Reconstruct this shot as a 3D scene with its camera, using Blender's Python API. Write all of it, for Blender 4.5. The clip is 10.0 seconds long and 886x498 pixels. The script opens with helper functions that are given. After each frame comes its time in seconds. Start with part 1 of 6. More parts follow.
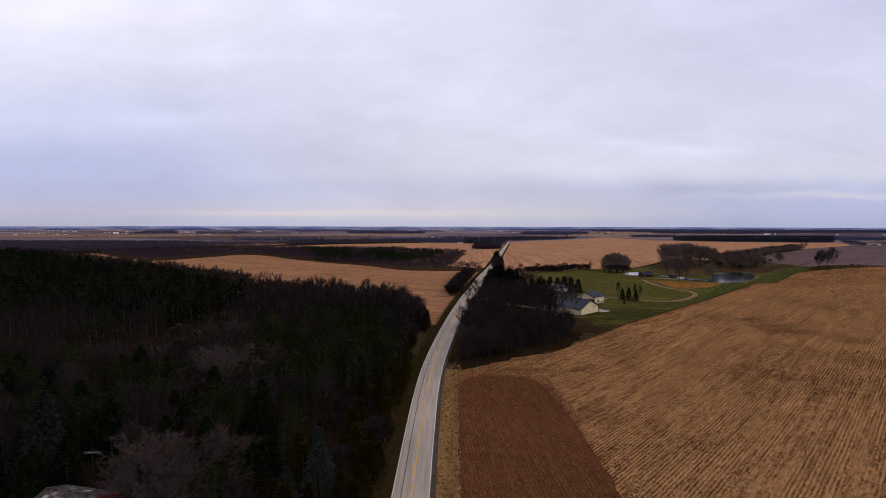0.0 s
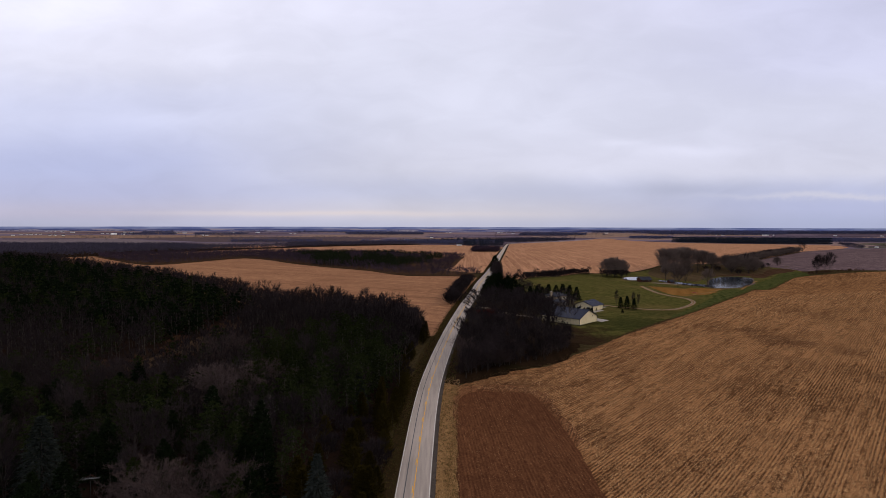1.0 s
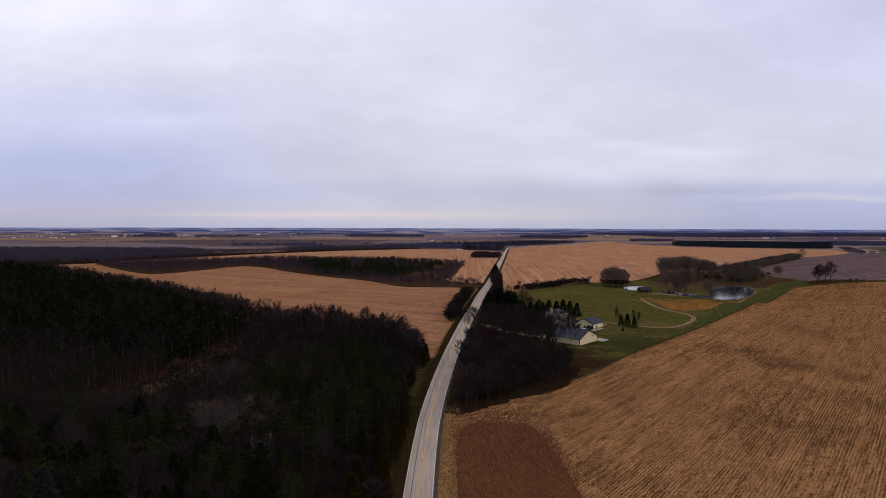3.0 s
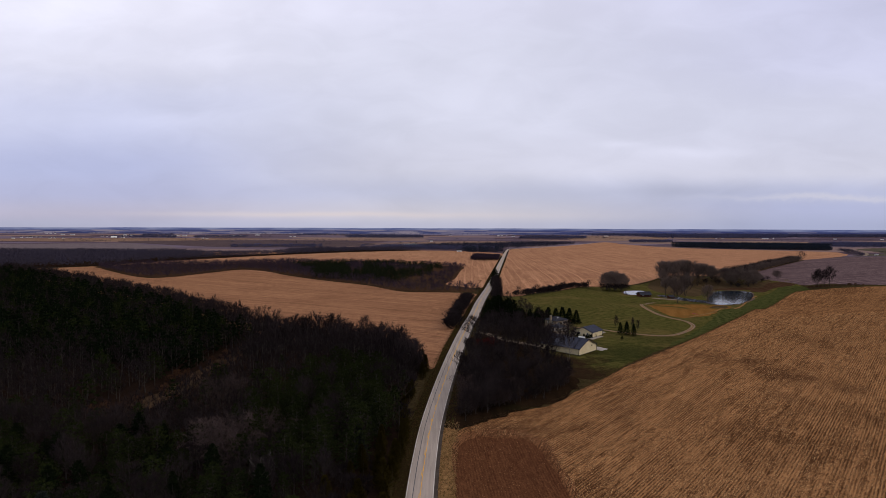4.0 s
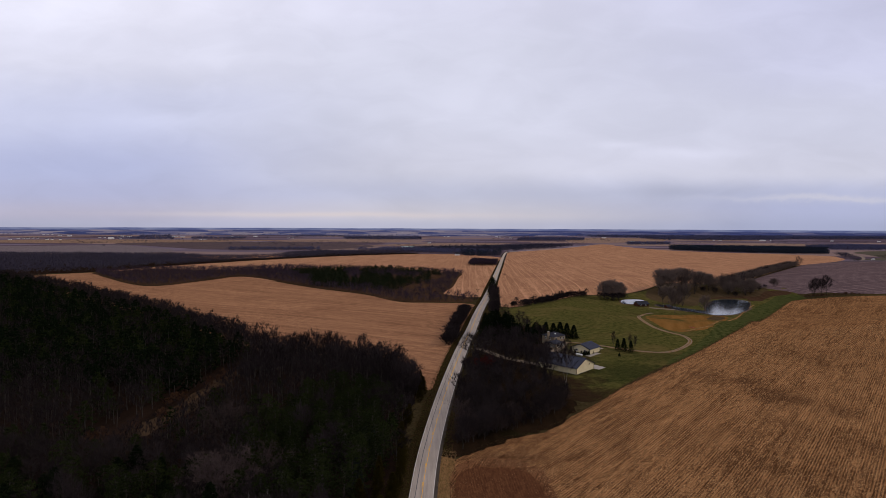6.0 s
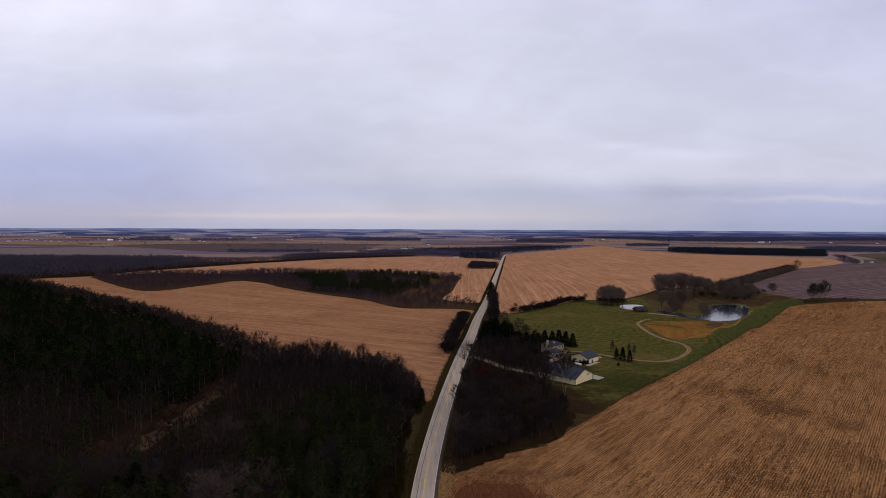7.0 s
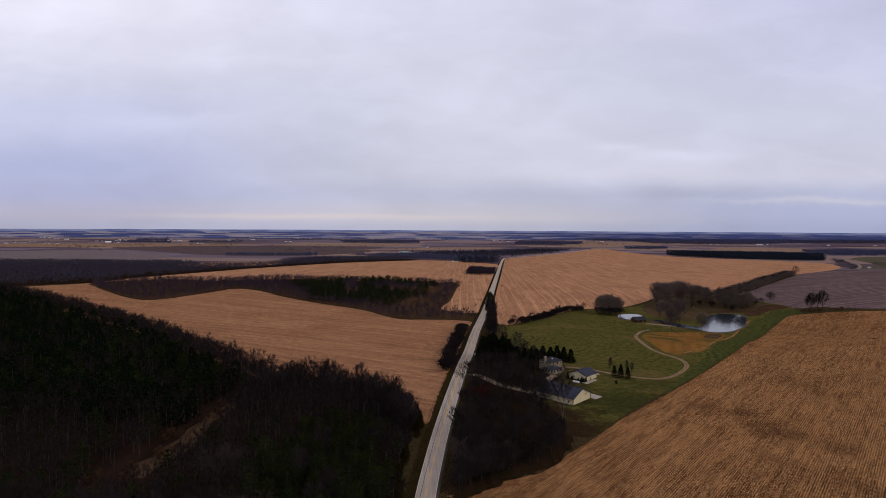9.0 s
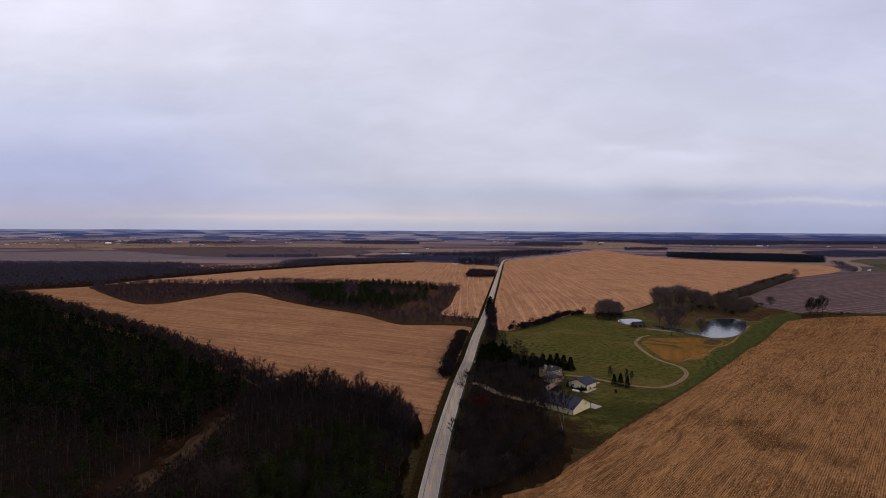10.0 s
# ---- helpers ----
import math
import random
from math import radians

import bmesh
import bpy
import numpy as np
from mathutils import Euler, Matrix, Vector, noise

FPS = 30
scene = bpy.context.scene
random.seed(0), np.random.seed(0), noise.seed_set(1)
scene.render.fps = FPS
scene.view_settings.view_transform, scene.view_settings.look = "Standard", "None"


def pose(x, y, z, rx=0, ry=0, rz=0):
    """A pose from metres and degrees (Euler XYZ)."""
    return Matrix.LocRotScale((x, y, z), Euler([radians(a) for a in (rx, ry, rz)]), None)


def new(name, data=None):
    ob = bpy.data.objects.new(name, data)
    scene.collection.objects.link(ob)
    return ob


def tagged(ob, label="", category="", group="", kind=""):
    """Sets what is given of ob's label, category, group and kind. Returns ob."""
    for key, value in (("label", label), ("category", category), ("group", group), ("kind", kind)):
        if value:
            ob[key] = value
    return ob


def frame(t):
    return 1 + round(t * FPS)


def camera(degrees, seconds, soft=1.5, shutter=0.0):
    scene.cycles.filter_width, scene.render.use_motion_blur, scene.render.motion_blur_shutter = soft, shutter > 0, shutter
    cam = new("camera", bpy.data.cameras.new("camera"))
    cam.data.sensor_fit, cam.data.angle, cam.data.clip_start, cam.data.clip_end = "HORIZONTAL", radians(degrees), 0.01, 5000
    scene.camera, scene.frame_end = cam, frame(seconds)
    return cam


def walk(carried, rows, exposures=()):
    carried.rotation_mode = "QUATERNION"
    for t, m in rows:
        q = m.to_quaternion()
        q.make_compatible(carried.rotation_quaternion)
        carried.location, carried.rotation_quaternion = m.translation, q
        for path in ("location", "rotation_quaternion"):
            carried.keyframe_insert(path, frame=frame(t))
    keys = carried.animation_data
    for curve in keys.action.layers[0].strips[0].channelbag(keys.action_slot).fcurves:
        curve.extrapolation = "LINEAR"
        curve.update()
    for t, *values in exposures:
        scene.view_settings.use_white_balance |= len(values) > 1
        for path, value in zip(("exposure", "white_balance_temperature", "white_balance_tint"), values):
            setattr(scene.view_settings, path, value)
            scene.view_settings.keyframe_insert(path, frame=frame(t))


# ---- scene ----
cam = camera(76.8, 10.0, soft=0.75)
# seconds, x, y, z, tilt, lean, turn
PATH = [
    (0, 0.00, 0.00, 45.00, 87.52, 0.11, -0.00),
    (0.5, -0.00, 0.06, 47.23, 87.55, 0.12, -0.12),
    (1, -0.00, 0.11, 49.46, 87.56, 0.13, -0.15),
    (1.5, 0.00, 0.15, 51.69, 87.64, 0.14, -0.15),
    (2, 0.01, 0.19, 53.92, 87.66, 0.15, -0.14),
    (2.5, 0.01, 0.22, 56.16, 87.68, 0.16, -0.10),
    (4, 0.05, 0.29, 62.89, 87.68, 0.19, -0.15),
    (4.5, 0.07, 0.30, 65.13, 87.68, 0.20, -0.23),
    (5, 0.08, 0.31, 67.38, 87.72, 0.22, -0.31),
    (5.5, 0.11, 0.30, 69.63, 87.70, 0.23, -0.32),
    (7, 0.18, 0.27, 76.40, 87.81, 0.26, -0.44),
    (7.5, 0.21, 0.25, 78.66, 87.86, 0.27, -0.31),
    (8, 0.24, 0.22, 80.92, 87.86, 0.28, -0.42),
    (8.5, 0.28, 0.18, 83.19, 87.89, 0.29, -0.60),
    (9, 0.31, 0.14, 85.46, 87.91, 0.30, -0.58),
    (9.5, 0.35, 0.10, 87.73, 87.96, 0.31, -0.60),
    (10, 0.39, 0.05, 90.00, 87.96, 0.32, -0.57),
]


def look_pose(x, y, z, tilt, lean, turn):
    return pose(x, y, z, tilt, 0, turn) @ pose(0, 0, 0, 0, 0, lean)


walk(cam, [(t, look_pose(x, y, z, tilt, lean, turn)) for t, x, y, z, tilt, lean, turn in PATH],
     [(0, 0.05), (2.5, 0.04), (4.5, -0.03), (7, -0.06), (10, -0.09)])

# ---------------------------------------------------------------- light
world = bpy.data.worlds.new("overcast_sky")
scene.world = world
world.use_nodes = True


class Nodes:
    """A small wrapper to write node trees in lines."""

    def __init__(self, tree):
        self.tree = tree
        tree.nodes.clear()

    def add(self, kind, ins=None):
        n = self.tree.nodes.new(kind)
        return self.fill(n, ins)

    def fill(self, n, ins):
        for k, v in (ins or {}).items():
            if isinstance(v, bpy.types.NodeSocket):
                self.tree.links.new(v, n.inputs[k])
            else:
                n.inputs[k].default_value = v
        return n

    def math(self, op, a, b=0.0, clamp=False):
        n = self.add("ShaderNodeMath")
        n.operation, n.use_clamp = op, clamp
        return self.fill(n, {0: a, 1: b}).outputs[0]

    def vmath(self, op, a, b):
        n = self.add("ShaderNodeVectorMath")
        n.operation = op
        return self.fill(n, {0: a, 1: b}).outputs[0]

    def noise(self, vec, scale, detail=4.0, rough=0.55, dist=0.0):
        return self.add("ShaderNodeTexNoise", {"Vector": vec, "Scale": scale, "Detail": detail, "Roughness": rough, "Distortion": dist}).outputs[0]

    def ramp(self, fac, *stops):
        n = self.add("ShaderNodeValToRGB", {0: fac})
        els = n.color_ramp.elements
        while len(els) < len(stops):
            els.new(0.5)
        for e, (p, c) in zip(els, stops):
            e.position = p
            e.color = (*c, 1) if len(c) == 3 else c
        return n.outputs[0]

    def mix(self, fac, a, b, blend="MIX"):
        n = self.add("ShaderNodeMix")
        n.data_type, n.blend_type = "RGBA", blend
        for k, v in ((0, fac), (6, a), (7, b)):
            if isinstance(v, bpy.types.NodeSocket):
                self.tree.links.new(v, n.inputs[k])
            else:
                n.inputs[k].default_value = (*v, 1) if isinstance(v, tuple) and len(v) == 3 else v
        return n.outputs[2]

    def step(self, fac, lo, hi):
        n = self.add("ShaderNodeMapRange")
        n.interpolation_type = "SMOOTHSTEP"
        if lo > hi:
            return self.fill(n, {0: fac, 1: hi, 2: lo, 3: 1.0, 4: 0.0}).outputs[0]
        return self.fill(n, {0: fac, 1: lo, 2: hi}).outputs[0]


SUN_ELEV, SUN_AZ = 34.0, 100.0


def lin(*rgb):
    """An 8-bit colour as linear light."""
    return tuple((c / 255 / 12.92 if c <= 10 else ((c / 255 + 0.055) / 1.055) ** 2.4) for c in rgb)


w = Nodes(world.node_tree)
way = w.add("ShaderNodeTexCoord").outputs["Generated"]
xyz = w.add("ShaderNodeSeparateXYZ", {0: way})
up = xyz.outputs[2]
# slopes of the view: u sideways, v upwards
ahead = w.math("MAXIMUM", w.math("ABSOLUTE", xyz.outputs[1]), 0.35)
u0, v0 = w.math("DIVIDE", xyz.outputs[0], ahead), w.math("DIVIDE", up, ahead)
plane = w.add("ShaderNodeCombineXYZ", {0: u0, 1: w.math("MULTIPLY", v0, 1.8), 2: 0.0}).outputs[0]
drift = w.math("SUBTRACT", w.noise(plane, 2.6, 5.0, 0.6), 0.5)
drift2 = w.math("SUBTRACT", w.noise(w.vmath("ADD", plane, (7.3, 2.1, 0)), 5.5, 6.0, 0.62), 0.5)
u = w.math("ADD", u0, w.math("MULTIPLY", drift, 0.22))
v = w.math("ADD", v0, w.math("MULTIPLY", drift2, w.math("MULTIPLY", w.math("MAXIMUM", v0, 0.0), 0.20)))


def column(*stops):
    """The cloud deck's colours from the skyline upwards."""
    n = w.ramp(w.math("DIVIDE", v, 0.5, True), *((p / 0.5, lin(*c)) for p, c in stops))
    n.node.color_ramp.interpolation = "EASE"
    return n


west = column((0.0, (172, 173, 197)), (0.020, (178, 175, 198)), (0.06, (173, 176, 208)), (0.10, (176, 181, 215)), (0.20, (201, 204, 230)), (0.30, (222, 222, 240)), (0.42, (231, 230, 246)))
middle = column((0.0, (184, 185, 206)), (0.020, (200, 197, 210)), (0.06, (191, 193, 215)), (0.10, (204, 204, 221)), (0.20, (212, 213, 231)), (0.30, (213, 214, 232)), (0.42, (218, 218, 238)))
east = column((0.0, (160, 166, 196)), (0.035, (170, 175, 207)), (0.06, (179, 183, 211)), (0.10, (204, 204, 222)), (0.20, (209, 210, 230)), (0.30, (205, 206, 231)), (0.42, (202, 203, 229)))
deck = w.mix(w.step(u, 0.05, 0.72), w.mix(w.step(u, -0.62, 0.0), west, middle), east)
# soft billows at two sizes
big = w.noise(w.vmath("MULTIPLY", plane, (1.0, 1.3, 1)), 2.3, 3.0, 0.5, 0.5)
fine = w.noise(w.vmath("MULTIPLY", plane, (1.0, 1.5, 1)), 7.5, 6.0, 0.55, 0.7)
cloud = w.math("ADD", w.math("MULTIPLY", big, 0.70), w.math("MULTIPLY", fine, 0.30))
shade = w.math("ADD", 1.0, w.math("MULTIPLY", w.step(cloud, 0.34, 0.66), 0.14))
# thinner and thicker places in the deck: u, v, half widths, gain
for cu, cv, su, sv, gain in ((-0.68, 0.375, 0.11, 0.045, 0.12), (-0.40, 0.38, 0.25, 0.05, 0.06), (-0.44, 0.295, 0.20, 0.018, 0.06), (-0.45, 0.185, 0.13, 0.014, 0.06), (0.26, 0.112, 0.19, 0.030, 0.10), (0.325, 0.147, 0.05, 0.006, 0.09),
                             (0.44, 0.133, 0.08, 0.010, 0.10), (0.30, 0.085, 0.12, 0.018, 0.06), (0.42, 0.066, 0.12, 0.012, -0.09), (-0.15, 0.170, 0.25, 0.03, -0.03), (0.08, 0.20, 0.12, 0.06, 0.04), (0.76, 0.38, 0.12, 0.06, -0.05)):
    du, dv = w.math("DIVIDE", w.math("SUBTRACT", u, cu), su), w.math("DIVIDE", w.math("SUBTRACT", v, cv), sv)
    away = w.math("ADD", w.math("MULTIPLY", du, du), w.math("MULTIPLY", dv, dv))
    shade = w.math("ADD", shade, w.math("MULTIPLY", w.math("POWER", 0.37, away), gain))
sky_low = w.vmath("SCALE", deck, (0, 0, 0))
w.fill(sky_low.node, {"Scale": shade})


def streak(cu, cv, su, sv, ragged):
    du = w.math("DIVIDE", w.math("SUBTRACT", u0, cu), su)
    dv = w.math("DIVIDE", w.math("SUBTRACT", w.math("ADD", v0, w.math("MULTIPLY", drift2, ragged)), cv), sv)
    return w.math("POWER", 0.37, w.math("ADD", w.math("MULTIPLY", du, du), w.math("MULTIPLY", dv, dv)))


# a pale warm streak low in the deck, and one of small white heaps
sky_low = w.mix(w.math("MULTIPLY", streak(-0.20, 0.0205, 0.27, 0.0046, 0.010), 0.70), sky_low, (*lin(222, 210, 212), 1.0))
sky_low = w.mix(w.math("MULTIPLY", streak(0.70, 0.0530, 0.17, 0.0048, 0.055), 0.80), sky_low, (*lin(206, 205, 222), 1.0))
sky = w.add("ShaderNodeTexSky")
sky.sky_type, sky.sun_disc, sky.altitude = "NISHITA", False, 300.0
sky.sun_elevation, sky.sun_rotation = radians(SUN_ELEV), radians(SUN_AZ)
air = w.mix(0.96, w.mix(1.0, sky.outputs[0], (0.10, 0.10, 0.10), "MULTIPLY"), sky_low)
# far land painted below the skyline, beyond the end of the ground: fields, woods and a few pale roofs, blued by haze
far_at = w.add("ShaderNodeCombineXYZ", {0: w.math("MULTIPLY", u0, 24.0), 1: w.math("MULTIPLY", up, 400.0), 2: 0.0}).outputs[0]
hills = w.noise(far_at, 1.6, 5.0, 0.7)
wooded = w.step(u0, 0.0, 0.35)
quilt = w.add("ShaderNodeTexVoronoi")
quilt.distance, quilt.voronoi_dimensions = "CHEBYCHEV", "2D"
w.fill(quilt, {"Vector": w.vmath("MULTIPLY", far_at, (1.0, 1.6, 0.0)), "Scale": 1.0, "Randomness": 0.9})
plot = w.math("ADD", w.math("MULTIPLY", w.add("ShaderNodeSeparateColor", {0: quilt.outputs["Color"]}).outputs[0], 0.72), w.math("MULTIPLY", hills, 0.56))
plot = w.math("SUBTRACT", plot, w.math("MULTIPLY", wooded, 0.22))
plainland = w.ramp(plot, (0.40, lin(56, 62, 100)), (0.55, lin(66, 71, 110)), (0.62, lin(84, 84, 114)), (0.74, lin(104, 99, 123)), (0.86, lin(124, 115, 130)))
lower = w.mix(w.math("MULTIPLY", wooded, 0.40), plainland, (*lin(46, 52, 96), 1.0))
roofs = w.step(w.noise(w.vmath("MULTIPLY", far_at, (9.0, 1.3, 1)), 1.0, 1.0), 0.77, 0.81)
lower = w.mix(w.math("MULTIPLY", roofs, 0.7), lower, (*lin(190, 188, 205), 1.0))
# paler blue haze painted along the skyline
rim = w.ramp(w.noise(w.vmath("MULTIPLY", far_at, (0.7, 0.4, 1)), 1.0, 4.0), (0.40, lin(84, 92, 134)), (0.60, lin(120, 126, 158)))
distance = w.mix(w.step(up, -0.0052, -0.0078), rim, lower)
skyline = w.math("ADD", -0.0042, w.math("MULTIPLY", w.noise(w.vmath("MULTIPLY", way, (1, 1, 0)), 9.0, 4.0), 0.0018))
edge = w.step(w.math("SUBTRACT", up, skyline), -0.0004, 0.0004)
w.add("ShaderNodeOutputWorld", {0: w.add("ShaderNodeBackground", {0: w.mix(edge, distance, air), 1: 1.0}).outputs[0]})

sun = new("sun", bpy.data.lights.new("sun", "SUN"))
sun.data.energy, sun.data.angle, sun.data.color = 1.2, radians(22), (1.0, 0.85, 0.65)
sun.matrix_world = pose(0, 0, 300, 90 - SUN_ELEV, 0, 180 - SUN_AZ)


# ---------------------------------------------------------------- materials
def material(name):
    m = bpy.data.materials.new(name)
    m.use_nodes = True
    return m, Nodes(m.node_tree)


def finish(m, n, colour, rough=0.9, metal=0.0, bump=None, strength=0.3, dist=0.1, **more):
    ins = {"Base Color": colour, "Roughness": rough, "Metallic": metal, "Specular IOR Level": more.get("spec", 0.3)}
    if bump is not None:
        ins["Normal"] = n.add("ShaderNodeBump", {"Height": bump, "Strength": strength, "Distance": dist}).outputs[0]
    n.add("ShaderNodeOutputMaterial", {0: n.add("ShaderNodeBsdfPrincipled", ins).outputs[0]})
    return m


def rgba(c):
    return (*c, 1.0)


def plain(name, a, b, scale=1.0, scale2=0.12, rough=0.8, metal=0.0, bump=0.3, spec=0.08, dist=0.02):
    """Two colours mixed at two scales, with a fine relief."""
    m, n = material(name)
    at = n.add("ShaderNodeTexCoord").outputs["Object"]
    f1, f2 = n.noise(at, scale, 6.0, 0.65), n.noise(at, scale2, 3.0)
    fac = n.step(n.math("ADD", n.math("MULTIPLY", f1, 0.6), n.math("MULTIPLY", f2, 0.4)), 0.36, 0.64)
    return finish(m, n, n.mix(fac, rgba(a), rgba(b)), rough, metal, f1, bump, dist, spec=spec)


def leafy(name, a, b, rough=0.85):
    """Foliage or twigs: each tree and each piece differs a little."""
    m, n = material(name)
    own = n.add("ShaderNodeObjectInfo").outputs["Random"]
    piece = n.add("ShaderNodeNewGeometry").outputs["Random Per Island"]
    at = n.add("ShaderNodeTexCoord").outputs["Object"]
    fac = n.math("ADD", n.math("MULTIPLY", own, 0.35), n.math("ADD", n.math("MULTIPLY", piece, 0.35), n.math("MULTIPLY", n.noise(at, 0.09, 2.0), 0.4)))
    return finish(m, n, n.mix(n.step(fac, 0.15, 0.95), rgba(a), rgba(b)), rough, spec=0.0)


def stubble(name, turn, straw, soil, stain, rows=0.76, straw_share=0.5, grain=1.9, lined=0.0):
    """Harvested corn: rows of straw on soil, broken by patches, machine passes and damp stains."""
    m, n = material(name)
    at = n.add("ShaderNodeTexCoord").outputs["Object"]
    turned = n.add("ShaderNodeMapping", {"Vector": at, "Rotation": (0, 0, radians(turn))}).outputs[0]
    part_ = n.add("ShaderNodeSeparateXYZ", {0: turned})
    u, v = part_.outputs[0], part_.outputs[1]
    wobble = n.math("MULTIPLY", n.noise(at, 0.02, 2.0), 3.0)
    row = n.math("SINE", n.math("MULTIPLY", n.math("ADD", u, wobble), 2 * math.pi / rows))
    row_on = n.math("MULTIPLY", row, n.step(n.noise(n.vmath("MULTIPLY", turned, (1.0, 0.12, 1.0)), 0.25, 3.0), 0.3, 0.6))
    streak = n.noise(n.vmath("MULTIPLY", turned, (1.0, 0.03 if lined else 0.10, 1.0)), 0.68 * grain, 6.0, 0.75)
    broad = n.noise(n.vmath("MULTIPLY", turned, (1.0, 0.04, 1.0)), 0.13, 3.0, 0.6)
    litter = n.noise(at, grain, 8.0, 0.85)
    patch = n.noise(at, 0.018, 4.0, 0.55, 0.5)
    f = n.math("ADD", n.math("MULTIPLY", row_on, 0.09), n.math("MULTIPLY", streak, 0.30 if lined else 0.55))
    f = n.math("ADD", f, n.math("ADD", n.math("MULTIPLY", litter, 0.95), n.math("MULTIPLY", broad, 0.30)))
    mid = (0.80 if lined else 0.925) - 0.25 * (straw_share - 0.5)
    fac = n.step(f, mid - 0.125, mid + 0.125)
    col = n.mix(fac, rgba(tuple(0.80 * c for c in soil)), rgba(tuple(1.13 * c for c in straw)))
    col = n.mix(n.math("MULTIPLY", n.step(patch, 0.52, 0.70), 0.75), col, rgba(stain))
    mottle = n.noise(n.vmath("MULTIPLY", turned, (1.0, 0.35, 1.0)), 0.045, 6.0, 0.7, 0.4)
    col = n.mix(n.math("MULTIPLY", n.step(mottle, 0.46, 0.64), 0.42), col, rgba(tuple(0.92 * c for c in soil)))
    coarse = n.noise(n.vmath("MULTIPLY", turned, (1.0, 0.30, 1.0)), 0.55, 5.0, 0.75)
    col = n.mix(n.math("MULTIPLY", n.step(coarse, 0.50, 0.62), 0.55), col, rgba(tuple(0.80 * c for c in soil)))
    col = n.mix(n.math("MULTIPLY", n.step(coarse, 0.44, 0.36), 0.55), col, rgba(tuple(1.30 * c for c in straw)))
    if lined:
        bend = n.math("MULTIPLY", n.noise(at, 0.002, 1.0), 14.0)
        comb = n.math("SINE", n.math("MULTIPLY", n.math("ADD", n.math("ADD", u, bend), n.math("MULTIPLY", n.noise(n.vmath("MULTIPLY", turned, (1.0, 0.15, 1.0)), 0.05, 3.0), 2.2)), 2 * math.pi / 9.0))
        worn = n.step(n.noise(n.vmath("MULTIPLY", turned, (1.0, 0.05, 1.0)), 0.10, 5.0, 0.7), 0.36, 0.62)
        col = n.mix(n.math("MULTIPLY", n.math("MULTIPLY", n.step(comb, 0.70, 1.0), worn), lined), col, rgba(tuple(1.45 * c for c in straw)))
    return finish(m, n, col, 0.95, bump=f, strength=0.5, dist=0.12, spec=0.0)


def near_stubble(name, turn, straw, soil, stain, damp=(), depth=1.0, soft=0.12, fleck=2.2):
    """Corn stubble close by: fine litter, faint rows, the passes of the machines and a few damp patches."""
    m, n = material(name)
    at = n.add("ShaderNodeTexCoord").outputs["Object"]
    turned = n.add("ShaderNodeMapping", {"Vector": at, "Rotation": (0, 0, radians(turn))}).outputs[0]
    across = n.add("ShaderNodeSeparateXYZ", {0: turned}).outputs[0]
    row = n.math("SINE", n.math("MULTIPLY", across, 2 * math.pi / 0.76))
    kept = n.step(n.noise(n.vmath("MULTIPLY", turned, (1.0, 0.10, 1.0)), 0.16, 4.0, 0.6), 0.34, 0.60)
    litter, crumbs = n.noise(at, fleck, 5.0, 0.75), n.noise(n.vmath("MULTIPLY", turned, (1.0, 0.25, 1.0)), 0.6 * fleck, 4.0, 0.7)
    lines_ = n.noise(n.vmath("MULTIPLY", turned, (1.0, 0.06, 1.0)), 0.9, 4.0, 0.7)
    passes = n.noise(n.vmath("MULTIPLY", turned, (1.0, 0.012, 1.0)), 0.30, 3.0, 0.6)
    patch = n.noise(at, 0.022, 5.0, 0.6, 0.6)
    f = n.math("ADD", n.math("MULTIPLY", litter, 0.62), n.math("MULTIPLY", crumbs, 0.40))
    f = n.math("ADD", f, n.math("MULTIPLY", lines_, 0.40 * depth))
    f = n.math("ADD", f, n.math("MULTIPLY", n.math("MULTIPLY", row, kept), 0.075 * depth))
    f = n.math("ADD", f, n.math("ADD", n.math("MULTIPLY", passes, 0.12 * depth), n.math("MULTIPLY", patch, 0.22)))
    mid = 0.5 * (0.62 + 0.40 + 0.52 * depth + 0.22)
    col = n.mix(n.step(f, mid - soft, mid + 1.3 * soft), rgba(soil), rgba(straw))
    wet = n.math("MULTIPLY", n.step(patch, 0.55, 0.74), 0.45)
    for x, y, rx, ry, amount in damp:
        off = n.vmath("MULTIPLY", n.vmath("SUBTRACT", at, (x, y, 0.0)), (1 / rx, 1 / ry, 0.0))
        far = n.add("ShaderNodeVectorMath", {0: off})
        far.operation = "LENGTH"
        spot = n.step(n.math("ADD", far.outputs["Value"], n.math("MULTIPLY", n.math("SUBTRACT", n.noise(at, 0.11, 5.0, 0.65), 0.5), 2.6)), 1.25, 0.1)
        wet = n.math("MAXIMUM", wet, n.math("MULTIPLY", spot, amount))
    wet = n.math("MULTIPLY", wet, n.math("ADD", 0.45, n.math("MULTIPLY", litter, 1.0), True))
    return finish(m, n, n.mix(wet, col, rgba(stain)), 0.95, bump=f, strength=0.5, dist=0.12, spec=0.0)


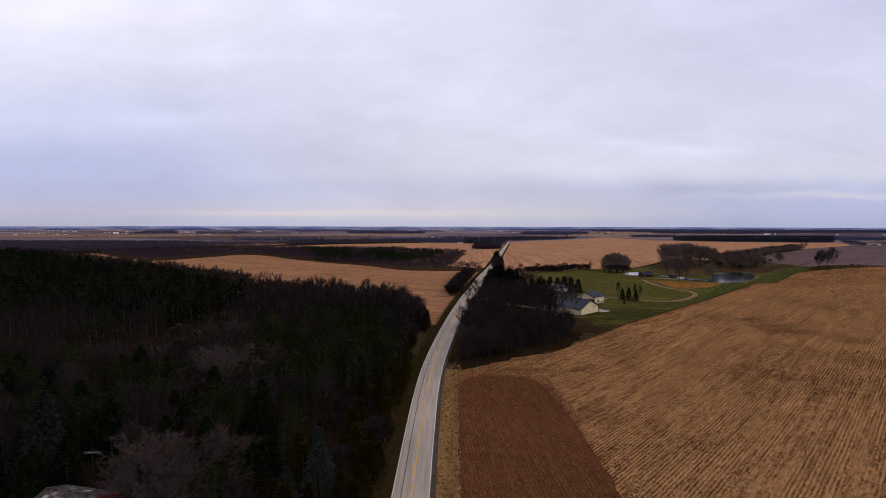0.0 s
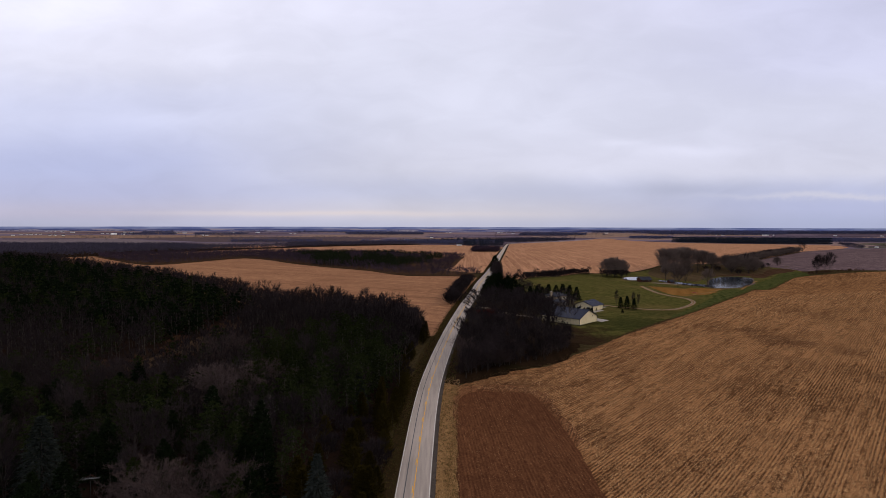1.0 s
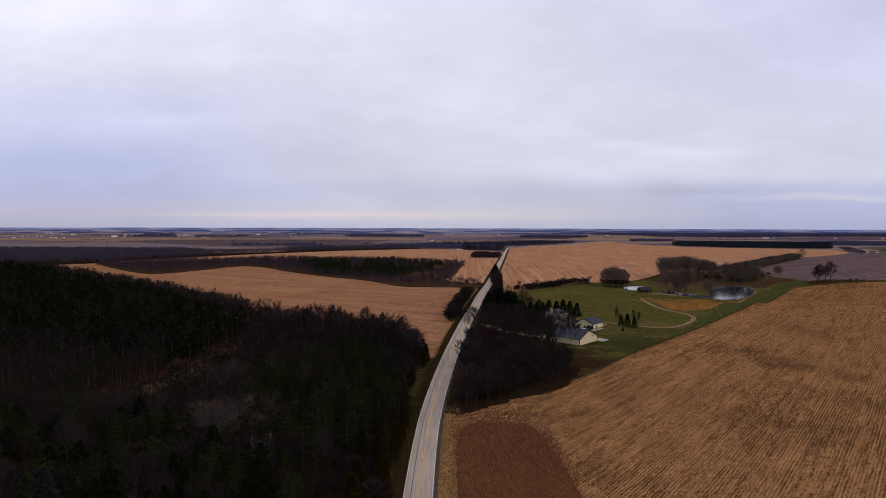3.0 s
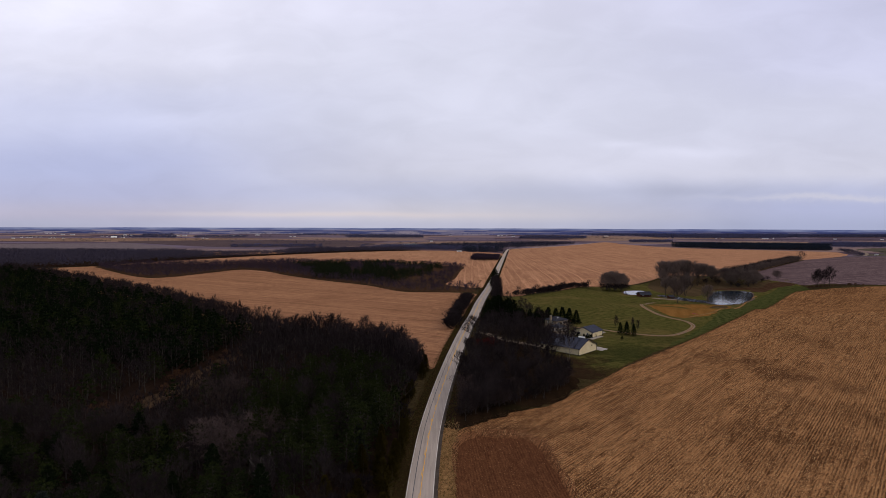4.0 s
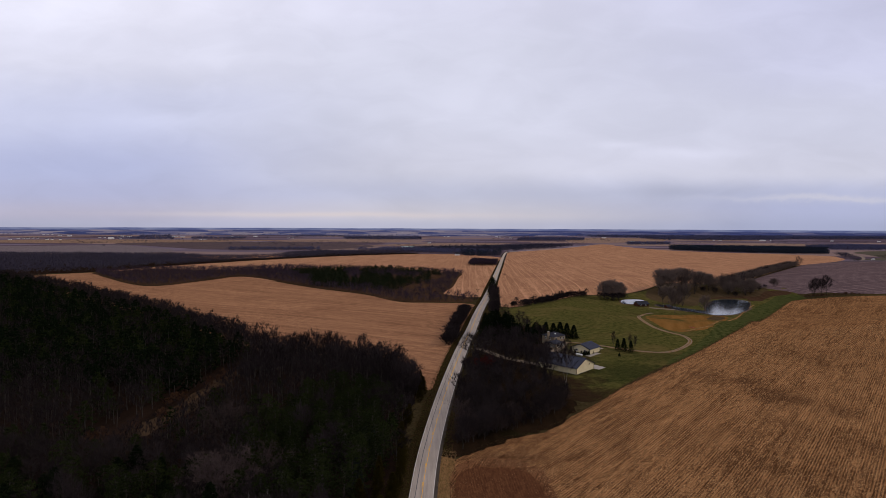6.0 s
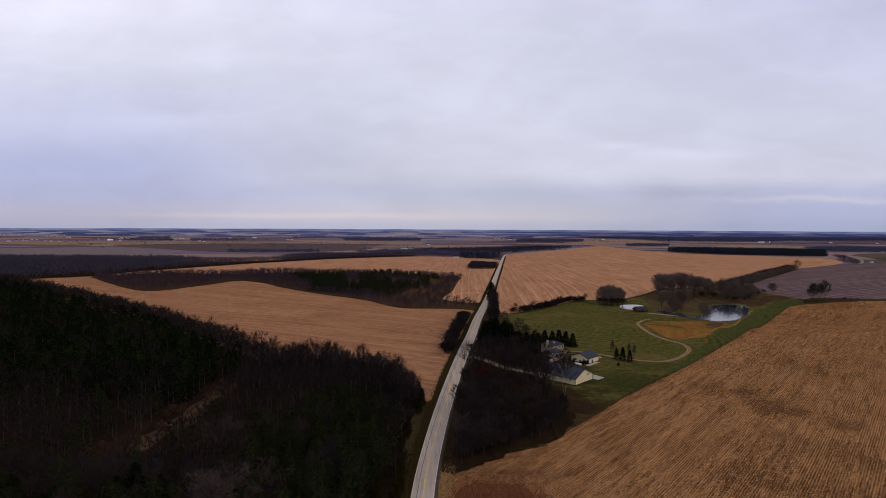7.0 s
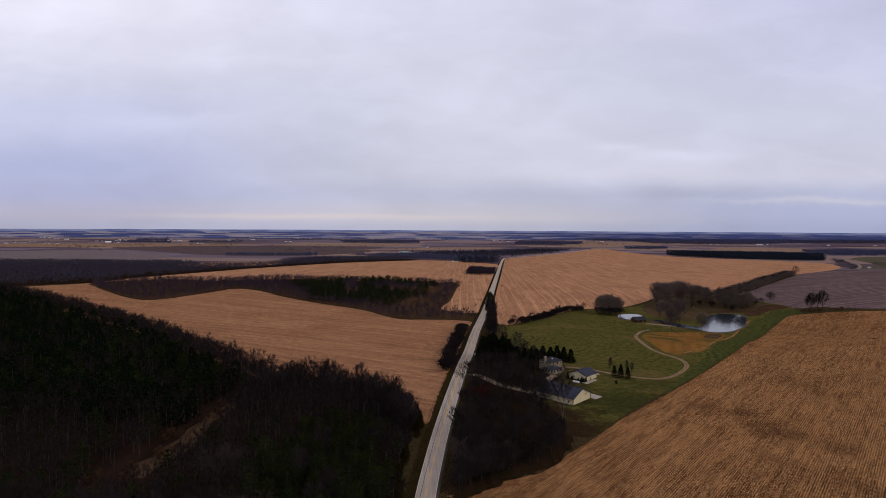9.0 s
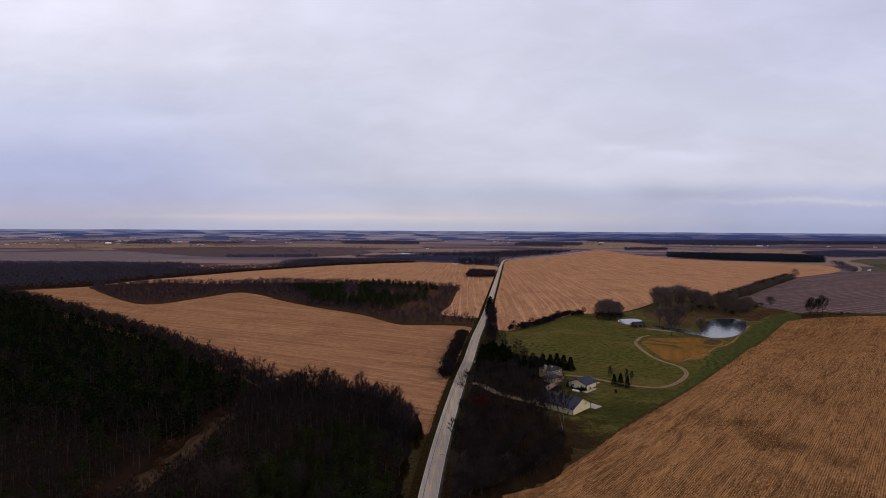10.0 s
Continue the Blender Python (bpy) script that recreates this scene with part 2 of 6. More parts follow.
def hay_lawn(name, a, b, dry, bare, spots=()):
    """Rough lawn: arcs left by the mower, tufts, yellowed and bare patches."""
    m, n = material(name)
    at = n.add("ShaderNodeTexCoord").outputs["Object"]
    off = n.vmath("MULTIPLY", n.vmath("SUBTRACT", at, (62.0, 418.0, 0.0)), (1.0, 0.85, 0.0))
    far = n.add("ShaderNodeVectorMath", {0: off})
    far.operation = "LENGTH"
    ring = n.math("ADD", far.outputs["Value"], n.math("MULTIPLY", n.noise(at, 0.03, 2.0), 4.0))
    arcs = n.math("MULTIPLY", n.math("SINE", n.math("MULTIPLY", ring, 2 * math.pi / 4.6)), n.step(n.noise(at, 0.035, 3.0), 0.42, 0.66))
    tuft, clump, patch = n.noise(at, 1.6, 6.0, 0.75), n.noise(at, 0.28, 5.0, 0.7), n.noise(at, 0.026, 5.0, 0.62, 0.5)
    f = n.math("ADD", n.math("MULTIPLY", tuft, 0.55), n.math("ADD", n.math("MULTIPLY", clump, 0.45), n.math("MULTIPLY", arcs, 0.028)))
    col = n.mix(n.step(f, 0.39, 0.61), rgba(a), rgba(b))
    col = n.mix(n.math("MULTIPLY", n.step(n.math("ADD", n.math("MULTIPLY", patch, 0.8), n.math("MULTIPLY", clump, 0.2)), 0.47, 0.66), 0.75), col, rgba(dry))
    col = n.mix(n.math("MULTIPLY", n.step(n.math("ADD", n.math("MULTIPLY", n.noise(at, 0.06, 5.0, 0.65, 0.4), 0.7), n.math("MULTIPLY", tuft, 0.3)), 0.58, 0.68), 0.5), col, rgba(bare))
    for x, y, rx, ry, amount, shade_a, shade_b in spots:
        off = n.vmath("MULTIPLY", n.vmath("SUBTRACT", at, (x, y, 0.0)), (1 / rx, 1 / ry, 0.0))
        far = n.add("ShaderNodeVectorMath", {0: off})
        far.operation = "LENGTH"
        spot = n.step(n.math("ADD", far.outputs["Value"], n.math("MULTIPLY", n.math("SUBTRACT", n.noise(at, 0.13, 6.0, 0.7), 0.5), 2.4)), 1.3, 0.35)
        col = n.mix(n.math("MULTIPLY", spot, amount), col, n.mix(n.step(tuft, 0.4, 0.6), rgba(shade_a), rgba(shade_b)))
    return finish(m, n, col, 0.95, bump=f, strength=0.5, dist=0.12, spec=0.0)


def turf(name, a, b, dry, turn=0.0, share=0.5):
    m, n = material(name)
    at = n.add("ShaderNodeTexCoord").outputs["Object"]
    turned = n.add("ShaderNodeMapping", {"Vector": at, "Rotation": (0, 0, radians(turn))}).outputs[0]
    mow = n.noise(n.vmath("MULTIPLY", turned, (1.0, 0.06, 1.0)), 0.30, 4.0, 0.6)
    tuft, patch = n.noise(at, 1.4, 6.0, 0.7), n.noise(at, 0.03, 4.0, 0.6, 0.4)
    col = n.mix(n.step(n.math("ADD", n.math("MULTIPLY", mow, 0.5), n.math("MULTIPLY", tuft, 0.5)), 0.38, 0.62), rgba(a), rgba(b))
    col = n.mix(n.step(n.math("ADD", n.math("MULTIPLY", patch, 0.8), n.math("MULTIPLY", tuft, 0.2)), 0.62 - 0.3 * (share - 0.2), 0.80 - 0.3 * (share - 0.2)), col, rgba(dry))
    return finish(m, n, col, 0.95, bump=tuft, strength=0.4, dist=0.1, spec=0.0)


def asphalt_material():
    m, n = material("worn_asphalt")
    at = n.add("ShaderNodeTexCoord").outputs["Object"]
    grain = n.noise(at, 9.0, 5.0, 0.7)
    wear = n.noise(n.vmath("MULTIPLY", at, (1.2, 0.05, 1.0)), 1.0, 4.0, 0.6)
    patch = n.noise(at, 0.05, 3.0)
    fac = n.math("ADD", n.math("MULTIPLY", wear, 0.5), n.math("ADD", n.math("MULTIPLY", grain, 0.25), n.math("MULTIPLY", patch, 0.25)))
    return finish(m, n, n.mix(n.step(fac, 0.35, 0.65), rgba((0.2196, 0.1821, 0.1477)), rgba((0.3382, 0.2806, 0.2278))), 0.85, bump=grain, strength=0.15, dist=0.01, spec=0.1)


def field_quilt():
    """The wide plain: fields of different crops side by side, too far off to have forms of their own."""
    m, n = material("farmland")
    at = n.add("ShaderNodeTexCoord").outputs["Object"]
    turned = n.add("ShaderNodeMapping", {"Vector": at, "Rotation": (0, 0, radians(8))}).outputs[0]
    cell = n.add("ShaderNodeTexVoronoi")
    cell.distance, cell.voronoi_dimensions = "CHEBYCHEV", "2D"
    n.fill(cell, {"Vector": n.vmath("MULTIPLY", turned, (0.0018, 0.0036, 0.0)), "Scale": 1.0, "Randomness": 0.8})
    pick = n.add("ShaderNodeSeparateColor", {0: cell.outputs["Color"]}).outputs[0]
    # crop colours pushed towards violet, with the distance's haze in them
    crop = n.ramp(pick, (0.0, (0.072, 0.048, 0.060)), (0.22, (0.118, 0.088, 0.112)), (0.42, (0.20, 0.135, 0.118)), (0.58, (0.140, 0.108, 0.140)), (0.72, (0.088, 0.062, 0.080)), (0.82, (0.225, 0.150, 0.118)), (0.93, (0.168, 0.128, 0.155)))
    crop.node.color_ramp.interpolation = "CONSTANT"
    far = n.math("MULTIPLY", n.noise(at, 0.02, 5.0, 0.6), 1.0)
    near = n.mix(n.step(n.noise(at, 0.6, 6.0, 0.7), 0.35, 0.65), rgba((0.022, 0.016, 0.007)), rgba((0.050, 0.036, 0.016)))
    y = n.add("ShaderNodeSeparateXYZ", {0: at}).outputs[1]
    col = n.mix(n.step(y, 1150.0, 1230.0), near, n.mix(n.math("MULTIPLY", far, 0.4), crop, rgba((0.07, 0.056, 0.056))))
    return finish(m, n, col, 0.95, bump=n.noise(at, 1.0, 5.0), strength=0.3, dist=0.1, spec=0.0)


def metal_sheet(name, a, b, turn=0.0, rib=0.3):
    m, n = material(name)
    at = n.add("ShaderNodeTexCoord").outputs["Object"]
    f = n.noise(at, 0.5, 5.0, 0.6)
    return finish(m, n, n.mix(n.step(f, 0.3, 0.7), rgba(a), rgba(b)), 0.6, 0.0, n.noise(at, 6.0, 3.0), 0.1, 0.01, spec=0.2)


def water_material():
    m, n = material("pond_water")
    at = n.add("ShaderNodeTexCoord").outputs["Object"]
    f = n.noise(n.vmath("MULTIPLY", at, (0.5, 1.0, 1.0)), 1.1, 4.0, 0.6)
    return finish(m, n, (0.010, 0.016, 0.022, 1), 0.10, 0.0, f, 0.30, 0.06, spec=0.6)


DAMP = [(142, 229, 13, 16, 0.75), (138, 249, 10, 8, 0.65), (125, 204, 8, 11, 0.5), (156, 211, 9, 10, 0.6), (141, 181, 8, 10, 0.4), (122, 259, 8, 7, 0.45), (22, 171, 18, 7, 0.75), (90, 150, 14, 9, 0.35), (60, 190, 9, 14, 0.3), (190, 300, 14, 20, 0.3), (108, 268, 6, 9, 0.5)]
M_FIELD = near_stubble("corn_stubble_near", 42, (0.292, 0.145, 0.058), (0.054, 0.0235, 0.0098), (0.050, 0.0215, 0.0100), DAMP)
M_TILLED = near_stubble("tilled_soil", -3, (0.118, 0.049, 0.0215), (0.044, 0.0170, 0.0085), (0.040, 0.0165, 0.0095), depth=0.5, soft=0.15, fleck=2.2)
M_HALF_TILLED = near_stubble("half_tilled_soil", 20, (0.185, 0.085, 0.036), (0.046, 0.0185, 0.0090), (0.045, 0.0185, 0.0095), depth=0.7)
M_FIELD_L = stubble("corn_stubble_gold", -62, (0.2698, 0.1368, 0.06929), (0.1569, 0.07343, 0.03849), (0.1694, 0.08102, 0.04106), rows=1.1, straw_share=0.62, grain=1.3, lined=0.3)
M_FIELD_D = stubble("corn_stubble_strips", 3, (0.3521, 0.1838, 0.09967), (0.2082, 0.1, 0.05317), (0.2321, 0.1129, 0.05979), rows=1.1, straw_share=0.62, grain=0.8, lined=0.42)
M_FIELD_E = stubble("corn_stubble_wide", 4, (0.3547, 0.1832, 0.09823), (0.2228, 0.1079, 0.05703), (0.1979, 0.09481, 0.05386), rows=1.1, straw_share=0.6, grain=0.8, lined=0.42)
M_FIELD_F = stubble("bean_field", 62, (0.1197, 0.08205, 0.07907), (0.07382, 0.04787, 0.04799), (0.08654, 0.05698, 0.05453), rows=1.5, straw_share=0.5, grain=0.4, lined=1.0)
# litter matched to the dark yard floor, and patches of darker green
LITTER, DEEP_GREEN = ((0.0135, 0.0086, 0.0049), (0.030, 0.0170, 0.0092)), ((0.012, 0.0155, 0.0048), (0.034, 0.034, 0.0105))
SPOTS = [(92, 262, 24, 24, 0.85, *DEEP_GREEN), (120, 294, 22, 14, 0.6, *DEEP_GREEN), (50, 238, 19, 30, 0.95, *LITTER), (66, 232, 12, 12, 0.6, *LITTER), (66, 250, 9, 7, 0.7, *LITTER), (60, 216, 14, 14, 0.9, *LITTER), (56, 226, 12, 22, 0.9, *LITTER), (48, 300, 30, 40, 0.8, *LITTER), (74, 300, 9, 12, 0.5, *LITTER), (40, 440, 14, 40, 0.8, *LITTER)]
M_LAWN = hay_lawn("lawn", (0.02352, 0.0252, 0.006944), (0.08512, 0.07392, 0.02016), (0.09408, 0.0672, 0.0224), (0.06496, 0.03808, 0.0168), SPOTS)
M_LUSH = hay_lawn("lush_grass", (0.01792, 0.02352, 0.00672), (0.06272, 0.06272, 0.01904), (0.04256, 0.04256, 0.01344), (0.06272, 0.04704, 0.02016))
M_FESCUE = turf("golden_grass", (0.1242, 0.05832, 0.01458), (0.1728, 0.08208, 0.02268), (0.05616, 0.04644, 0.01404), 20, 0.75)
M_VERGE = turf("verge_grass", (0.105, 0.058, 0.0205), (0.225, 0.125, 0.050), (0.060, 0.046, 0.0135), 4, 0.45)
# leaf litter, set well below the tone of real litter
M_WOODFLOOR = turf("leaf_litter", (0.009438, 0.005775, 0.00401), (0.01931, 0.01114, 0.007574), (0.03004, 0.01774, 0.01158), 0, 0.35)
# yard leaves with the shade beneath the trees darkened into their colour
M_SHADE = turf("shaded_yard_leaves", (0.00936, 0.00612, 0.003456), (0.02016, 0.01152, 0.006336), (0.01008, 0.01008, 0.0036), 0, 0.45)
M_ORCHARD = turf("orchard_grass", (0.054, 0.04994, 0.033), (0.081, 0.06658, 0.04675), (0.1026, 0.0761, 0.0605), 38)
M_MUD = plain("pond_bank", (0.0468, 0.02652, 0.01518), (0.0858, 0.05148, 0.03036), 0.6, 0.08, 0.9)
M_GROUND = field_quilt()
M_ROAD = asphalt_material()
M_SEAL = plain("crack_sealer", (0.05, 0.048, 0.046), (0.10, 0.095, 0.09), 1.5, 0.2, 0.6)
M_WHITE = plain("road_paint_white", (0.396, 0.3715, 0.3245), (0.5184, 0.4885, 0.4306), 2.0, 0.2, 0.7)
M_YELLOW = plain("road_paint_yellow", (0.50, 0.25, 0.025), (0.62, 0.33, 0.045), 2.0, 0.2, 0.7)
M_GRAVEL = plain("gravel_shoulder", (0.03159, 0.02373, 0.01795), (0.05832, 0.0452, 0.03484), 3.0, 0.3, 0.95)
M_DRIVE = plain("gravel_drive", (0.1161, 0.08446, 0.05679), (0.1785, 0.1324, 0.0899), 2.0, 0.2, 0.95)
M_CONCRETE = plain("concrete", (0.2304, 0.201, 0.168), (0.3168, 0.2814, 0.234), 1.2, 0.2, 0.85)
M_WATER = water_material()
M_BARK = plain("grey_bark", (0.021, 0.017, 0.0145), (0.046, 0.038, 0.033), 2.0, 0.3, 0.95)
M_BARK_PALE = plain("pale_bark", (0.10, 0.088, 0.078), (0.20, 0.178, 0.160), 2.0, 0.3, 0.9)
M_TWIG = leafy("bare_twigs", (0.0095, 0.0072, 0.0072), (0.0345, 0.0262, 0.0265))
M_TWIG_GREY = leafy("grey_twigs", (0.026, 0.0180, 0.0165), (0.076, 0.054, 0.049))
M_TWIG_RED = leafy("red_twigs", (0.03272, 0.0072, 0.00648), (0.05005, 0.0126, 0.01134))
# a trace of violet haze is mixed into this twig colour
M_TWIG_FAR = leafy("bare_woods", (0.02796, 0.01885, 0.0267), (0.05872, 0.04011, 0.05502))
M_PINE = leafy("pine_needles", (0.0075, 0.0110, 0.0036), (0.0250, 0.0310, 0.0098))
M_PINE_DARK = leafy("dark_needles", (0.003656, 0.006582, 0.00294), (0.009506, 0.01462, 0.00588))
M_SPRUCE = leafy("spruce_needles", (0.0095, 0.0122, 0.0102), (0.030, 0.034, 0.029))
M_PINE_MID = leafy("copse_needles", (0.010, 0.0135, 0.0070), (0.026, 0.032, 0.0150))
M_CEDAR = leafy("cedar_foliage", (0.0135, 0.0105, 0.0022), (0.034, 0.0255, 0.0052))
M_SHRUB = leafy("russet_shrub", (0.042, 0.021, 0.0117), (0.078, 0.039, 0.0207))
M_CREAM = metal_sheet("cream_siding", (0.5016, 0.4258, 0.2534), (0.5685, 0.4843, 0.2978))
M_NAVY = metal_sheet("dark_blue_roofing", (0.0099, 0.0117, 0.02371), (0.01575, 0.018, 0.03267))
M_TRIM = plain("dark_trim", (0.018, 0.016, 0.016), (0.03, 0.027, 0.026), 2.0, 0.3, 0.5)
M_STONE = plain("tan_stone_wall", (0.155, 0.1148, 0.0744), (0.248, 0.1932, 0.1296), 1.6, 0.5, 0.9)
M_SHINGLE = plain("slate_grey_shingles", (0.0144, 0.01438, 0.0192), (0.02976, 0.02923, 0.03648), 3.0, 0.3, 0.85)
M_LOG = plain("red_brown_logs", (0.036, 0.013, 0.00765), (0.066, 0.025, 0.0144), 2.0, 0.4, 0.8)
M_GLASS = finish(*material("dark_window_glass"), (0.012, 0.014, 0.018, 1), 0.08, spec=0.6)
M_PAINT_W = plain("white_paint", (0.561, 0.5478, 0.512), (0.663, 0.6474, 0.608), 1.0, 0.2, 0.6)
M_PALEGREEN = metal_sheet("pale_green_sheet", (0.30, 0.38, 0.34), (0.40, 0.48, 0.43))
M_RUST = plain("weathered_roof", (0.018, 0.012, 0.011), (0.085, 0.070, 0.068), 1.6, 0.6, 0.9)
M_RED = plain("faded_red_board", (0.17, 0.035, 0.026), (0.27, 0.07, 0.05), 2.0, 0.3, 0.8)
M_STEEL = plain("galvanised_steel", (0.228, 0.228, 0.228), (0.312, 0.312, 0.312), 3.0, 0.5, 0.45, 0.6)
M_TWIG_TAN = leafy("tan_twigs", (0.060, 0.044, 0.037), (0.150, 0.112, 0.093))
# darker copy of the verge grass, shade put into its colour
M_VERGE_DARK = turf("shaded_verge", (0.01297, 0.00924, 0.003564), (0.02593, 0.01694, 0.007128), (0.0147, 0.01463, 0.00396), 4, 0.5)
# haze painted in: twig colour shifted to blue-violet
M_TWIG_DIST = leafy("distant_woods_hazed", (0.032, 0.028, 0.043), (0.060, 0.052, 0.075))
M_GLADE = turf("glade_grass", (0.028, 0.0175, 0.010), (0.062, 0.037, 0.020), (0.018, 0.0145, 0.0075), 0, 0.4)
M_GROVE = turf("grove_litter", (0.040, 0.027, 0.013), (0.068, 0.045, 0.023), (0.028, 0.026, 0.010), 0, 0.45)
# bluest of the woods, distance haze put into the base colour
M_FARWOOD = leafy("far_woods_hazed", (0.050, 0.050, 0.092), (0.080, 0.080, 0.138))
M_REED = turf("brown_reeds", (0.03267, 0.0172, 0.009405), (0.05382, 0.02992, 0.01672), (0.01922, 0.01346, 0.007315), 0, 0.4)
# needles paled and blued, haze included in the colour
M_PINE_DIST = leafy("far_conifers_hazed", (0.013, 0.0175, 0.028), (0.025, 0.032, 0.046))


# ---------------------------------------------------------------- the lie of the land
def lines(lo, hi, fine_lo, fine_hi, *steps):
    """Grid lines: fine between the inner bounds, coarser outwards."""
    out = list(np.arange(fine_lo, fine_hi + 0.1, steps[0]))
    for edge_lo, edge_hi, st in steps[1]:
        out += list(np.arange(out[-1] + st, edge_hi + 0.1, st))
        first = min(out)
        out += list(np.arange(first - st, edge_lo - 0.1, -st))
    return np.array(sorted(v for v in set(out) if lo <= v <= hi), float)


GX = lines(-4300, 4300, -600, 600, 15, [(-1500, 1500, 45), (-4300, 4300, 140)])
GY = lines(-900, 4900, 0, 900, 12, [(-300, 1800, 36), (-900, 4900, 100)])
GY = np.array(sorted(set(np.append(GY[np.diff(GY, prepend=-1e9) > 1e-6], [4900.0]))))
YK = [-5000, 0, 100, 160, 250, 400, 500, 700, 1000, 1500, 2000, 3000, 3600, 5000]
ZK = [-3, -3, -2, -0.4, 3.0, 3.6, 2.6, 2.2, -0.5, -7, -14, -27, -25, -8]
YS = np.arange(-5200, 5400, 10.0)
BELL = np.hanning(27)[1:-1]
ZS = np.convolve(np.pad(np.interp(YS, YK, ZK), 12, mode="edge"), BELL / BELL.sum(), mode="valid")
HILLS = [(-270, 740, 3.0, 170, 140), (-70, 400, 2.0, 90, 90), (950, 1300, 5.0, 420, 420), (-1500, 2600, 4.0, 700, 500), (480, 1150, -3, 250, 200)]
WATER = -5.6


def swell(x, y):
    x, y = np.asarray(x, float), np.asarray(y, float)
    z = np.interp(y, YS, ZS)
    for cx, cy, amp, sx, sy in HILLS:
        z = z + amp * np.exp(-(((x - cx) / sx) ** 2) / 2 - ((y - cy) / sy) ** 2 / 2)
    hollow = np.exp(-((((x - 258) / 150) ** 2 + ((y - 550) / 125) ** 2) ** 3))
    return z + hollow * (-6.0 - z)


TABLE = swell(*np.meshgrid(GX, GY))


def height(x, y):
    """The ground's height, as its sheet has it."""
    x, y = np.clip(np.asarray(x, float), GX[0], GX[-1] - 0.01), np.clip(np.asarray(y, float), GY[0], GY[-1] - 0.01)
    i, j = np.searchsorted(GX, x, "right") - 1, np.searchsorted(GY, y, "right") - 1
    u, v = (x - GX[i]) / (GX[i + 1] - GX[i]), (y - GY[j]) / (GY[j + 1] - GY[j])
    return (TABLE[j, i] * (1 - u) + TABLE[j, i + 1] * u) * (1 - v) + (TABLE[j + 1, i] * (1 - u) + TABLE[j + 1, i + 1] * u) * v


def ground_at(x, y):
    return float(height(x, y))


def mesh_from(name, verts, tris, mats, index=None):
    """A mesh of triangles from arrays."""
    me = bpy.data.meshes.new(name)
    verts, tris = np.asarray(verts, np.float32), np.asarray(tris, np.int32)
    me.vertices.add(len(verts))
    me.vertices.foreach_set("co", verts.ravel())
    me.loops.add(tris.size)
    me.loops.foreach_set("vertex_index", tris.ravel())
    me.polygons.add(len(tris))
    me.polygons.foreach_set("loop_start", np.arange(0, tris.size, 3, dtype=np.int32))
    for m in mats:
        me.materials.append(m)
    if index is not None:
        me.polygons.foreach_set("material_index", np.asarray(index, np.int32))
    me.update(calc_edges=True)
    me.validate()
    return me


def part(name, bm, mat, parent=None, label=""):
    """Links a bmesh as one mesh object under its thing or part."""
    me = bpy.data.meshes.new(name)
    bm.normal_update()
    bm.to_mesh(me)
    bm.free()
    me.materials.append(mat)
    ob = new(name, me)
    if parent is not None:
        ob.parent = parent
    return tagged(ob, label) if label else ob


def empty(name, m, label, category, group="", kind=""):
    ob = new(name)
    ob.empty_display_size = 0.5
    ob.matrix_world = m
    return tagged(ob, label, category, group, kind)


def inside(poly, x, y):
    x, y = np.asarray(x, float), np.asarray(y, float)
    hit = np.zeros(x.shape, bool)
    for (x0, y0), (x1, y1) in zip(poly, poly[1:] + poly[:1]):
        if y0 != y1:
            hit ^= ((y0 > y) != (y1 > y)) & (x < (x1 - x0) * (y - y0) / (y1 - y0) + x0)
    return hit


def rounded(points, closed=True, steps=4):
    """A smooth line through the points (Catmull-Rom)."""
    p = [Vector((*q, 0)) for q in points]
    out, n = [], len(p)
    for i in range(n if closed else n - 1):
        a, b, c, d = (p[(i + k) % n] if closed else p[min(max(i + k, 0), n - 1)] for k in (-1, 0, 1, 2))
        for s in range(steps):
            t = s / steps
            q = 0.5 * (2 * b + (c - a) * t + (2 * a - 5 * b + 4 * c - d) * t * t + (3 * b - a - 3 * c + d) * t**3)
            out.append((q.x, q.y))
    return out if closed else out + [points[-1]]


